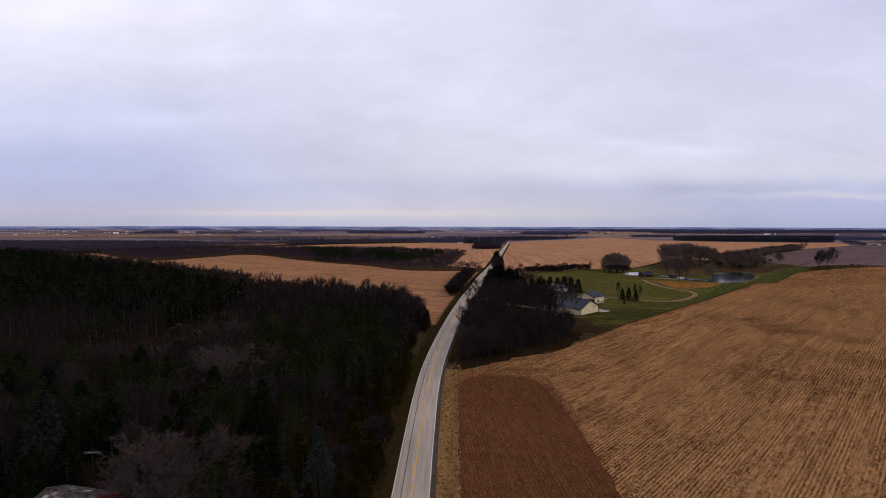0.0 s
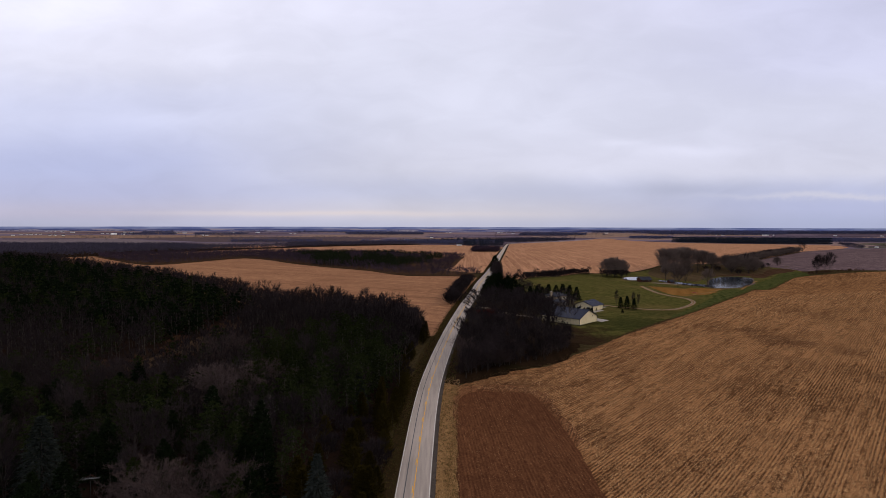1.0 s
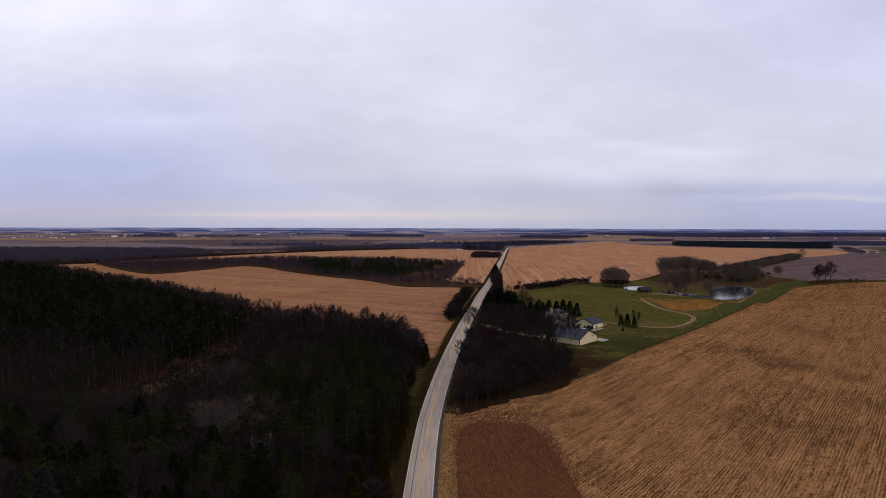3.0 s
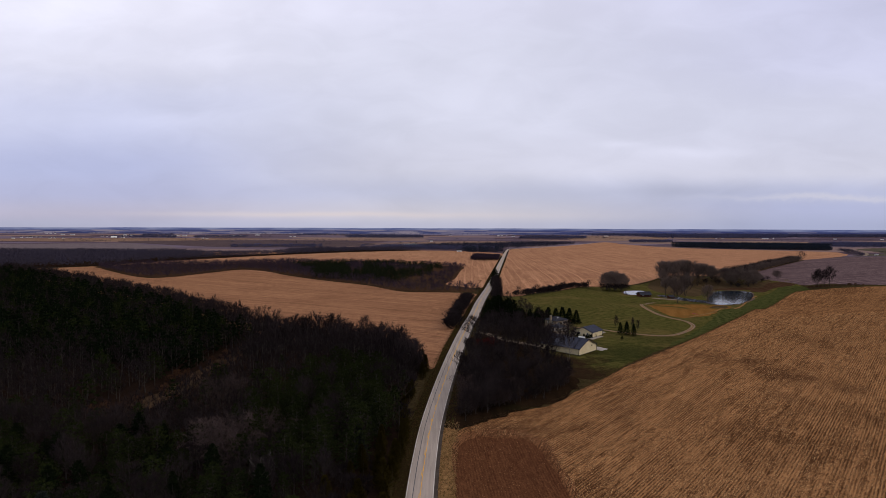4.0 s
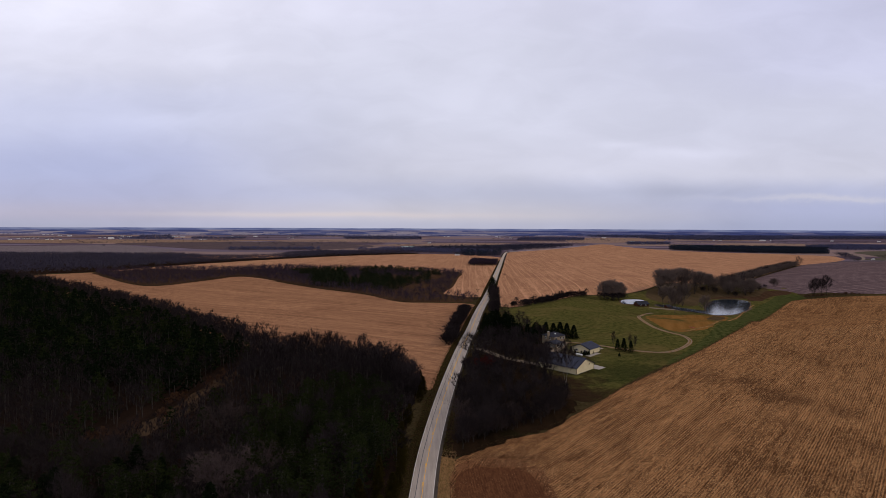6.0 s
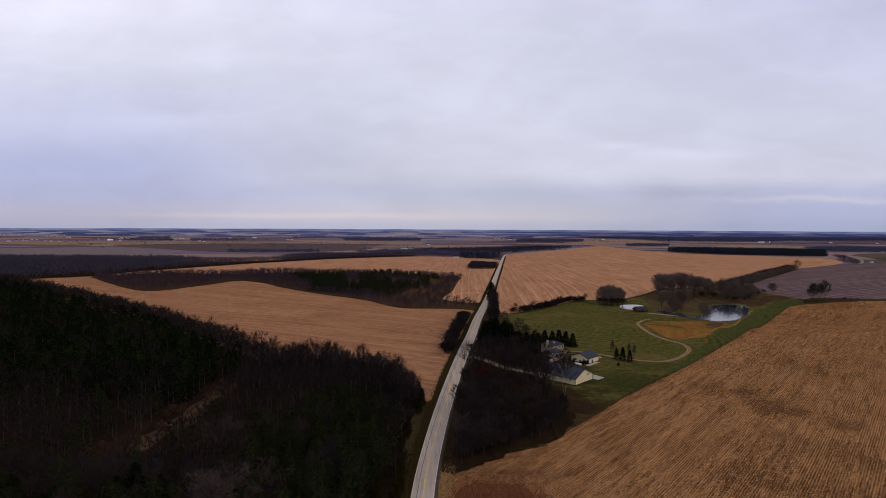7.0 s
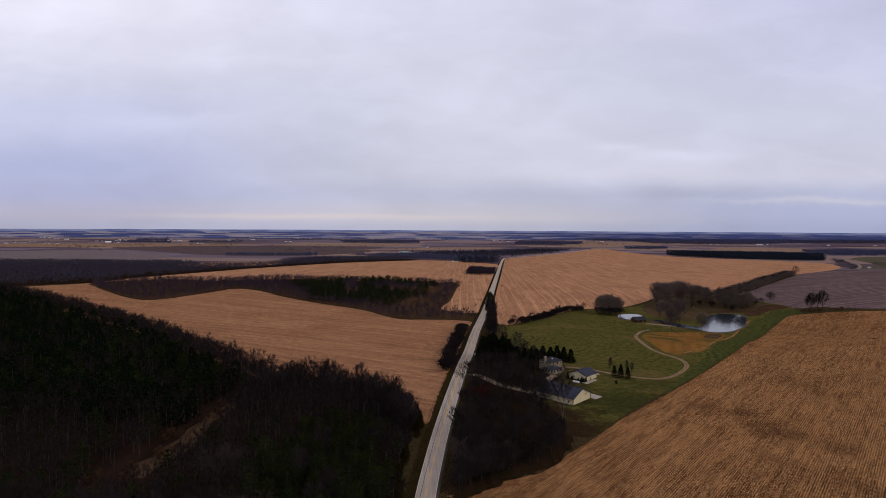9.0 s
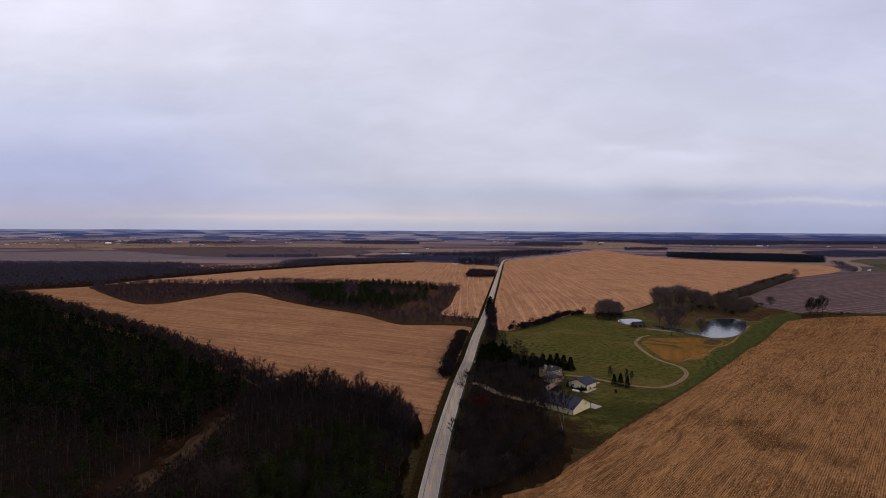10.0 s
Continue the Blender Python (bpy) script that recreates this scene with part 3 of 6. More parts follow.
def sheet(name, outline, mat, lift, label, category, flat=None, ragged=0.0, smooth=True):
    """A piece of ground: its outline filled and laid over the land, with a rim that goes into it."""
    rng = random.Random(len(name) * 7 + len(outline))
    pts = rounded(outline) if smooth else outline
    if ragged:
        dense = []
        for (x0, y0), (x1, y1) in zip(pts, pts[1:] + pts[:1]):
            k = max(1, int(math.hypot(x1 - x0, y1 - y0) / (ragged * 5)))
            for s in range(k):
                dense.append((x0 + (x1 - x0) * s / k + rng.uniform(-ragged, ragged), y0 + (y1 - y0) * s / k + rng.uniform(-ragged, ragged)))
        pts = rounded(dense, steps=2)
    bm = bmesh.new()
    f = bm.faces.new([bm.verts.new((x, y, 0)) for x, y in pts])
    bm.normal_update()
    if f.normal.z < 0:
        f.normal_flip()
    bmesh.ops.triangulate(bm, faces=[f])
    if flat is None:
        xs, ys = [p[0] for p in pts], [p[1] for p in pts]
        for axis, grid, lo, hi in ((0, GX, min(xs), max(xs)), (1, GY, min(ys), max(ys))):
            for g in grid[(grid > lo) & (grid < hi)]:
                co, no = [0, 0, 0], [0, 0, 0]
                co[axis], no[axis] = float(g), 1
                bmesh.ops.bisect_plane(bm, geom=bm.verts[:] + bm.edges[:] + bm.faces[:], dist=1e-5, plane_co=co, plane_no=no)
    co = np.array([v.co for v in bm.verts])
    zs = height(co[:, 0], co[:, 1]) + lift if flat is None else np.full(len(co), flat)
    for v, z in zip(bm.verts, zs):
        v.co.z = z
    rim = [e for e in bm.edges if e.is_boundary]
    low = bmesh.ops.extrude_edge_only(bm, edges=rim)["geom"]
    for v in low:
        if isinstance(v, bmesh.types.BMVert):
            v.co.z -= lift + 0.25
    return tagged(part(name, bm, mat), label, category, kind="structure")


def ribbon(name, centre, left, right, mat, lift, parent=None, start=None, end=None):
    """A strip along a line, from left to right of it in metres, laid over the land."""
    bm = bmesh.new()
    rows = []
    for i, (x, y) in enumerate(centre):
        x0, y0 = centre[max(i - 1, 0)]
        x1, y1 = centre[min(i + 1, len(centre) - 1)]
        d = math.hypot(x1 - x0, y1 - y0)
        nx, ny = (y1 - y0) / d, -(x1 - x0) / d
        z = ground_at(x, y) + lift
        rows.append([bm.verts.new((x + nx * s, y + ny * s, z - e)) for s, e in ((left, 0.12), (left, 0), (right, 0), (right, 0.12))])
    for a, b in zip(rows, rows[1:]):
        for k in range(3):
            bm.faces.new((a[k], a[k + 1], b[k + 1], b[k]))
    return part(name, bm, mat, parent)


def along(points, step):
    """Points at even steps on a smooth open line."""
    p = np.array(rounded(points, False, 12))
    s = np.r_[0, np.cumsum(np.hypot(*np.diff(p, axis=0).T))]
    at = np.arange(0, s[-1], step)
    return list(zip(np.interp(at, s, p[:, 0]).tolist(), np.interp(at, s, p[:, 1]).tolist()))


# the ground: one sheet to the skyline
gx, gy = np.meshgrid(GX, GY)
nx_, ny_ = len(GX), len(GY)
idx = np.arange(nx_ * ny_).reshape(ny_, nx_)
quad = np.stack([idx[:-1, :-1], idx[:-1, 1:], idx[1:, 1:], idx[1:, :-1]], -1).reshape(-1, 4)
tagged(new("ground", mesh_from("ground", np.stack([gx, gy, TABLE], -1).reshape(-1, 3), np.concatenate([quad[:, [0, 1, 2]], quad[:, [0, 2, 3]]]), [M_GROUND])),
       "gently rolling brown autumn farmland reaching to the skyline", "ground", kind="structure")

ROAD = [(-6.4, 20), (-6.0, 60), (-5.5, 94), (-5.1, 122), (-4.4, 150), (-2.8, 178), (1.3, 219), (7.2, 267), (15.3, 326), (21.8, 368), (32, 446), (56, 612), (100, 948),
        (172, 1498), (216, 1800), (250, 1905), (330, 2040), (420, 2190), (590, 2550), (840, 3114)]
road_line = along(ROAD, 4.0)
near_line = [p for p in road_line if p[1] < 1850]

# fields and meadows
sheet("stubble_field_right", [(3.5, 20), (3.2, 100), (3.6, 140), (4.0, 161), (6, 170), (13, 176), (25, 186), (37, 191), (50, 206), (65, 222), (81, 241), (118, 279), (148, 311), (191, 360), (217, 391), (268, 460), (328, 534), (358, 569),
       (371, 580), (384, 581), (407, 577), (451, 569), (620, 566), (900, 560), (900, 20)], M_FIELD, 0.10, "harvested corn field with straw rows on brown soil", "field", ragged=0.3)
sheet("tilled_strip", [(3.4, 22), (3.3, 100), (3.6, 124), (4.4, 152), (7, 161), (11, 164.5), (17, 164), (23, 163), (27.4, 159), (29.2, 148), (30.4, 136), (30.9, 125), (31.1, 111), (30.8, 96), (29, 60), (28, 22)], M_TILLED, 0.14,
      "freshly tilled dark brown soil strip beside the road", "soil", ragged=0.4)
sheet("tilled_headland", [(4.0, 140), (3.8, 158), (6, 166.5), (13, 171), (21, 170.5), (28, 167), (31.5, 160), (32.6, 148), (32.9, 132), (30, 126), (20, 140)], M_HALF_TILLED, 0.125,
      "half tilled soil and straw at the strip's end", "soil", ragged=1.3)
sheet("stubble_field_left", [(-3.4, 236), (-0.2, 262), (3.4, 290), (9, 330), (15.4, 372), (21, 414), (27.5, 462), (30, 488), (12, 497), (-12, 497), (-37, 502), (-75, 558), (-131, 606), (-181, 656), (-233, 713), (-267, 731), (-278, 699),
       (-294, 656), (-306, 630), (-327, 622), (-364, 651), (-405, 695), (-465, 765), (-508, 826), (-535, 803), (-580, 760), (-540, 700), (-478, 640), (-290, 480), (-201, 404), (-134, 338), (-96, 300), (-80, 270), (-74, 291), (-50, 289), (-30, 273), (-16, 256), (-8, 243)],
      M_FIELD_L, 0.12, "golden harvested corn field between the woods", "field", ragged=0.35)
sheet("stubble_field_beyond_copse", [(-509, 832), (-505, 930), (-436, 1120), (-402, 1214), (-262, 1462), (-125, 1600), (-60, 1655), (60, 1600), (154, 1420), (132, 1250), (111, 1084), (91, 930), (65, 730), (49, 612), (43, 566), (39, 545), (24, 546), (-10, 560), (-40, 560), (-200, 680), (-300, 760), (-400, 800)],
      M_FIELD_D, 0.16, "golden stubble field with pale harvest strips along the road", "field")
sheet("stubble_field_far_right", [(50, 490), (56, 545), (64, 620), (83, 768), (118, 1030), (180, 1498), (224, 1800), (300, 1960), (408, 2140), (584, 2510), (840, 3080), (960, 3180), (900, 2600), (868, 2110), (953, 1780), (1040, 1506), (985, 1370), (930, 1275), (850, 1190), (760, 1120), (681, 1060), (590, 955), (500, 850), (420, 755), (345, 695),
       (290, 700), (250, 668), (216, 642), (178, 624), (150, 610), (107, 545), (66, 476)], M_FIELD_E, 0.16, "wide harvested corn field rising to a low crest", "field")
sheet("bean_field", [(396, 606), (392, 622), (378, 655), (374, 690), (398, 724), (436, 766), (516, 862), (606, 966), (684, 1054), (770, 1140), (960, 1184), (1500, 1200), (1500, 640), (900, 584), (620, 582), (451, 587), (421, 604)], M_FIELD_F, 0.13,
      "grey-brown harvested bean field with curved pale rows", "field")
sheet("orchard_ground", [(1000, 1225), (1100, 1380), (1300, 1700), (1431, 1920), (1768, 2182), (2600, 2300), (2400, 1300)], M_ORCHARD, 0.2, "pale green orchard ground", "grass")
sheet("pale_field", [(-1776, 2285), (-1439, 2492), (-1180, 2230), (-932, 1953), (-844, 1700), (-1000, 1600), (-1227, 1578), (-2600, 1500), (-2600, 2200)], stubble("pale_stubble", 10, (0.155, 0.122, 0.122), (0.118, 0.092, 0.094), (0.128, 0.10, 0.102), 12.0, grain=0.25), 0.5, "pale harvested field on the plain", "field")
sheet("dark_field", [(-1746, 3023), (-1291, 3353), (-566, 3218), (-300, 2600), (-430, 2060), (-763, 1990), (-1054, 2208)], stubble("ploughed_field", 30, (0.095, 0.067, 0.066), (0.065, 0.046, 0.046), (0.075, 0.054, 0.055), 12.0), 0.5, "ploughed dark field on the plain", "field")
sheet("tan_field", [(-2900, 3300), (-2518, 3718), (-1030, 3725), (-1291, 3400), (-1604, 3100), (-2025, 2990)], stubble("tan_stubble", 80, (0.225, 0.14, 0.092), (0.165, 0.105, 0.072), (0.165, 0.105, 0.072), 12.0, grain=0.25), 0.5, "tan stubble field far off on the plain", "field")
sheet("far_gold_field", [(-560, 1480), (-430, 1500), (-400, 1380), (-520, 1290), (-640, 1360)], M_FIELD_D, 0.4, "small golden field between wooded belts", "field")

M_TAN_FAR = stubble("far_tan_stubble", 60, (0.235, 0.150, 0.105), (0.175, 0.115, 0.085), (0.175, 0.115, 0.085), 12.0, grain=0.25)
sheet("far_tan_field", [(850, 3480), (1180, 3560), (1420, 3620), (1700, 4350), (1050, 4500)], M_TAN_FAR, 0.5, "tan stubble field beyond the crest", "field")
sheet("far_tan_field", [(1480, 2850), (2300, 2900), (2500, 3300), (1800, 3450)], M_TAN_FAR, 0.5, "tan stubble field behind the conifers", "field")
sheet("far_tan_field", [(-420, 2760), (120, 2900), (420, 3300), (-60, 3250)], M_TAN_FAR, 0.5, "tan stubble field near the end of the road", "field")
sheet("far_tan_field", [(-1000, 3480), (-300, 3420), (-240, 3800), (-900, 3780)], M_TAN_FAR, 0.5, "tan stubble field far out on the plain", "field")

# the farmstead's grass, tracks and water
sheet("lawn", [(52, 228), (50, 262), (44, 286), (28, 303), (20, 322), (24, 352), (34, 420), (52, 470), (66, 474), (107, 543), (150, 606), (178, 620), (216, 638), (254, 664), (300, 690), (345, 690), (396, 655), (402, 618), (388, 604), (374, 590), (359, 572), (329, 537), (269, 463), (218, 394), (191, 363), (148, 314), (118, 282), (82, 244), (64, 223)],
      M_LAWN, 0.06, "broad mown lawn round the farmhouse, green and yellowish", "grass")
sheet("grass_bank", [(390, 606), (371, 608), (344, 581), (295, 526), (236, 446), (195, 389), (172, 354), (150, 324), (134, 303), (122, 290), (116, 281), (118, 280), (148, 312), (191, 361), (218, 392), (269, 461), (329, 535), (359, 570), (372, 581.5), (386, 583)],
      M_LUSH, 0.11, "lush green grass strip along the field edge", "grass", ragged=0.3)
sheet("yard_leaf_floor", [(5, 170), (14, 176), (26, 186), (37, 192), (50, 207), (54, 222), (52, 236), (54, 248), (51, 258), (48, 270), (42, 284), (28, 300), (17.5, 303), (14.5, 284), (9.5, 240), (5.6, 205), (3, 180)], M_SHADE, 0.13, "leaf-strewn brown ground, shade under bare trees put into its colour", "ground", ragged=1.8)
sheet("grove_floor", [(230, 585), (240, 566), (252, 552), (268, 572), (284, 597), (304, 609), (330, 616), (352, 612), (372, 630), (384, 648), (368, 668), (345, 690), (300, 692), (256, 668), (238, 640), (230, 610)], M_GROVE, 0.09, "brown leaf litter under the pond's trees", "ground", ragged=1.0)
sheet("yard_floor", [(18, 300), (28, 304), (44, 290), (58, 286), (66, 300), (72, 330), (82, 346), (86, 343), (82, 358), (62, 378), (50, 392), (40, 436), (33, 420), (26, 366), (21, 330)], M_SHADE, 0.09, "leafy yard between conifers and house, shade put into its colour", "ground", ragged=1.2)
sheet("reed_bed", [(285, 600), (298, 612), (322, 620), (350, 612), (346, 600), (330, 606), (305, 606)], M_REED, 0.12, "brown reeds behind the pond", "reeds", ragged=0.8)
sheet("dry_bank", [(330, 594), (340, 606), (356, 618), (372, 632), (384, 632), (392, 618), (384, 610), (366, 608), (350, 596), (338, 586)], M_REED, 0.10, "dry brown grass on the pond's outer bank", "grass", ragged=0.6)
sheet("copse_clearing", [(-44, 580), (-38, 612), (-30, 634), (-17, 636), (-8, 622), (-9, 602), (-27, 578)], M_REED, 0.34, "tan grassy clearing inside the copse", "grass", ragged=1.0)
sheet("copse_glade", [(-16, 715), (-6, 790), (4, 792), (8, 745), (0, 710)], M_REED, 0.34, "small tan glade at the copse's edge", "grass", ragged=1.0)
sheet("golden_meadow", [(159, 428), (170, 452), (186, 485), (206, 492), (225, 496), (241, 490), (251, 485), (247, 474), (222, 434), (198, 396), (185, 379), (172, 368), (160, 363), (154, 369), (153, 384), (155, 403)], M_FESCUE, 0.12, "patch of golden dry grass inside the track loop", "grass", ragged=0.7)
sheet("scrub_patch", [(228, 452), (236, 462), (246, 476), (249, 484), (240, 487), (231, 476), (224, 462)], M_GROVE, 0.15, "brown trampled scrub at the meadow's end", "grass", ragged=1.2)
POND = [(241, 506), (250, 520), (262, 545), (283, 581), (304, 600), (320, 601), (326, 588), (318, 568), (296, 531), (272, 503), (258, 494), (245, 493)]
CREEK = [(246, 500), (236, 508), (227, 522), (220, 540), (217, 556), (223, 560), (231, 546), (239, 530), (247, 520), (253, 514)]
POOL = [(188, 566), (191, 584), (199, 596), (214, 598), (217, 586), (208, 570), (198, 562)]


def grown(poly, by):
    cx, cy = sum(p[0] for p in poly) / len(poly), sum(p[1] for p in poly) / len(poly)
    return [(x + by * (x - cx) / math.hypot(x - cx, y - cy), y + by * (y - cy) / math.hypot(x - cx, y - cy)) for x, y in poly]


for nm, poly, lab in (("pond", POND, "farm pond with still dark water mirroring the sky"), ("creek", CREEK, "narrow dark arm of the pond under trees"), ("pool", POOL, "small pale pool beside the log cabin")):
    sheet(nm + "_bank", grown(poly, 2.2), M_MUD, 0.10, "bare brown earth bank round the water", "bank", ragged=0.6)
    sheet(nm, poly, M_WATER, 0.0, lab, "water", flat=WATER + (0.04 if nm == "pond" else 0.03))

TRACK = [(70, 329), (76, 328), (83, 326), (92, 321), (99, 315), (109, 308), (116, 305), (123, 304), (131, 308), (140, 317), (147, 326), (152, 335), (154, 344), (154, 352), (150, 362), (147.5, 375), (148, 391), (150, 410), (154, 428), (163, 450), (172, 472), (182, 492), (195, 505)]
lane = empty("orchard_lane", Matrix(), "pale gravel lane running up beside the orchard", "lane", kind="structure")
ribbon("surface", along([(930, 1225), (1000, 1310), (1100, 1450), (1300, 1760), (1430, 1950)], 12.0), -3.5, 3.5, M_DRIVE, 0.5, lane)
drive = empty("farm_track", Matrix(), "two-rut gravel farm track looping round the lawn", "track", kind="structure")
tl = along(TRACK, 3.0)
ribbon("verge", tl, -1.35, 1.35, M_VERGE, 0.14, drive)
ribbon("rut", tl, -1.1, -0.4, M_DRIVE, 0.17, drive)
ribbon("rut", tl, 0.4, 1.1, M_DRIVE, 0.17, drive)
entry = empty("driveway", Matrix(), "pale gravel driveway from the road to the barn", "driveway", kind="structure")
ribbon("surface", along([(11, 316), (15, 312), (20, 310), (25, 306), (29, 298), (34, 290), (40, 284.5), (46, 280), (52, 276), (55, 287), (60, 300), (68, 312), (72, 322), (74, 328)], 2.0), -2.1, 2.1, M_DRIVE, 0.15, entry)
ribbon("surface", along([(19, 350), (22, 355), (24, 362), (27, 366)], 1.5), -2.4, 2.4, M_CONCRETE, 0.15, entry)
fade = empty("worn_path", Matrix(), "faint worn path along the grass bank", "path", kind="structure")
ribbon("surface", along([(163, 366), (178, 378), (193, 392), (234, 449), (262, 485), (293, 529), (318, 560)], 4.0), -0.8, 0.8, M_VERGE, 0.15, fade)

# the road
road = empty("road", Matrix(), "two-lane country road of worn grey asphalt", "road", kind="structure")
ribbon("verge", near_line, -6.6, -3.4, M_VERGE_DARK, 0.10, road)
ribbon("verge", [p for p in near_line if p[1] < 172], 3.4, 8.6, M_VERGE, 0.10, road)
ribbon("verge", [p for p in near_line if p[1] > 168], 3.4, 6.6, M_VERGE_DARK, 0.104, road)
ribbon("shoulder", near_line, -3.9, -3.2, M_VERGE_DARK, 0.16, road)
ribbon("shoulder", near_line, 3.2, 4.3, M_GRAVEL, 0.16, road)
ribbon("surface", road_line, -3.32, 3.32, M_ROAD, 0.22, road)
ribbon("edge_line", road_line, -3.22, -3.10, M_WHITE, 0.226, road)
ribbon("edge_line", road_line, 3.10, 3.22, M_WHITE, 0.226, road)
ribbon("centre_line", near_line, 0.06, 0.22, M_YELLOW, 0.226, road)
fine_line = along(ROAD, 1.0)
ribbon("crack_seal", [p for p in fine_line if p[1] < 520], -1.75, -1.55, M_SEAL, 0.226, road)
for k in range(0, 420, 12):
    seg = fine_line[k : k + 4]
    if seg[0][1] < 420:
        ribbon("dash", seg, -0.22, -0.06, M_YELLOW, 0.227, road)
ribbon("centre_line", [p for p in near_line if p[1] > 240], -0.22, -0.06, M_YELLOW, 0.226, road)


# ---------------------------------------------------------------- trees
class Shape:
    """Collects triangles for one mesh."""

    def __init__(self):
        self.v, self.f = [], []

    def tri(self, a, b, c):
        n = len(self.v)
        self.v += [a, b, c]
        self.f.append((n, n + 1, n + 2))

    def tube(self, a, b, ra, rb, sides=5):
        d = b - a
        side = d.orthogonal().normalized()
        other = d.cross(side).normalized()
        n = len(self.v)
        for p, r in ((a, ra), (b, rb)):
            for k in range(sides):
                t = 2 * math.pi * k / sides
                self.v.append(p + (side * math.cos(t) + other * math.sin(t)) * r)
        for k in range(sides):
            j = (k + 1) % sides
            self.f += [(n + k, n + j, n + sides + j), (n + k, n + sides + j, n + sides + k)]

    def arrays(self):
        return np.array([tuple(p) for p in self.v], np.float32), np.array(self.f, np.int32)


def unit(rng):
    v = Vector((rng.gauss(0, 1), rng.gauss(0, 1), rng.gauss(0, 1)))
    return v.normalized()


def bare_tree(seed, h, spread, limbs, subs, twigs, width=0.06, forks=1, low=0.25, rise=0.9, twig_len=1.3, thick=1.0, light=False, upward=0.75):
    """A leafless tree: trunk and limbs in one mesh, the fine twigs in another."""
    rng = random.Random(seed)
    wood, fine = Shape(), Shape()
    stems = []
    for s in range(forks):
        lean = Vector((rng.uniform(-1, 1), rng.uniform(-1, 1), 0)) * (0.05 if forks == 1 else 0.28) * h
        p0, r0 = Vector((0, 0, -0.3)), h * 0.016 * thick * (1 if forks == 1 else 0.75)
        path, hs = [p0], h * rng.uniform(0.86, 1.0)
        for k in range(1, 6):
            t = k / 5
            q = Vector((lean.x * t**1.3, lean.y * t**1.3, hs * t)) + Vector((rng.gauss(0, 1), rng.gauss(0, 1), 0)) * h * 0.012
            if not light:
                wood.tube(path[-1], q, r0 * (1.08 - t + 0.2), r0 * (1.08 - t), 5)
            path.append(q)
        if light:
            wood.tube(path[0], path[-1], r0 * 1.2, r0 * 0.2, 3)
        stems.append(path)
    for i in range(limbs):
        path = stems[i % forks]
        t = low + (0.97 - low) * ((i + rng.random()) / limbs)
        k = min(int(t * 5), 4)
        a = path[k].lerp(path[k + 1], t * 5 - k)
        turn = i * 2.4 + rng.uniform(-0.5, 0.5)
        reach = spread * (1.0 - 0.55 * max(0, t - 0.45) / 0.55) * rng.uniform(0.75, 1.1)
        out = Vector((math.cos(turn), math.sin(turn), 0))
        b = a + out * reach * 0.5 + Vector((0, 0, reach * rise * rng.uniform(0.35, 0.6)))
        c = a + out * reach + Vector((0, 0, reach * rise * rng.uniform(0.8, 1.2)))
        c.z = min(c.z, h * 1.06)
        r = h * 0.006 * thick * (1.3 - t)
        if light:
            sw = (c - a).cross(unit(rng)).normalized() * r * 1.3
            wood.tri(a - sw, a + sw, c)
        else:
            wood.tube(a, b, r, r * 0.7, 3)
            wood.tube(b, c, r * 0.7, r * 0.25, 3)
        for j in range(subs):
            s = 0.3 + 0.7 * (j + rng.random()) / subs
            p = a.lerp(b, s * 2) if s < 0.5 else b.lerp(c, s * 2 - 1)
            d = (out * 0.6 + unit(rng) * 0.8 + Vector((0, 0, 0.55 * rise + 0.1))).normalized()
            q = p + d * reach * rng.uniform(0.3, 0.5)
            q.z = min(q.z, h * 1.08)
            sw = d.cross(unit(rng)).normalized() * max(r * 0.4, width * 0.6)
            wood.tri(p - sw, p + sw, q)
            for g in range(twigs):
                e = p.lerp(q, rng.uniform(0.1, 1.0))
                dd = (d * 0.3 + unit(rng) * 0.5 + Vector((0, 0, upward))).normalized() * twig_len * rng.uniform(0.5, 1.3)
                w_ = dd.cross(unit(rng)).normalized() * width
                fine.tri(e - w_, e + w_, e + dd)
    return wood.arrays(), fine.arrays()


def pine_tree(seed, h, spread, whorls, arms, clumps, needles, size=0.5, low=0.2, power=0.8, light=False):
    """A pine: a straight trunk, limbs in whorls and brushes of needles at their ends."""
    rng = random.Random(seed)
    wood, fine = Shape(), Shape()
    wood.tube(Vector((0, 0, -0.3)), Vector((0, 0, h * 0.55)), h * 0.017, h * 0.010, 6)
    wood.tube(Vector((0, 0, h * 0.55)), Vector((0, 0, h * 0.97)), h * 0.010, h * 0.002, 5)
    for i in range(whorls):
        t = low + (1 - low) * i / (whorls - 1)
        r = spread * (max(0.0, 1 - t) ** power * 0.92 + 0.10) * rng.uniform(0.85, 1.12)
        for k in range(arms):
            turn = k * 2 * math.pi / arms + i * 1.3 + rng.uniform(-0.35, 0.35)
            rr = r * rng.uniform(0.7, 1.15)
            base = Vector((0, 0, h * t))
            tip = Vector((math.cos(turn) * rr, math.sin(turn) * rr, h * t + rr * rng.uniform(0.0, 0.30)))
            if not light:
                sw = Vector((-math.sin(turn), math.cos(turn), 0)) * h * 0.004
                wood.tri(base - sw, base + sw, tip)
            for c in range(clumps):
                p = base.lerp(tip, 0.35 + 0.65 * (c + rng.random()) / clumps) + unit(rng) * rr * 0.13
                for g in range(needles):
                    d = unit(rng)
                    d.z = abs(d.z) * 0.8 + 0.1
                    d = d.normalized() * size * rng.uniform(0.6, 1.3)
                    s = d.cross(unit(rng)).normalized() * size * 0.30
                    fine.tri(p - s, p + s, p + d)
    return wood.arrays(), fine.arrays()


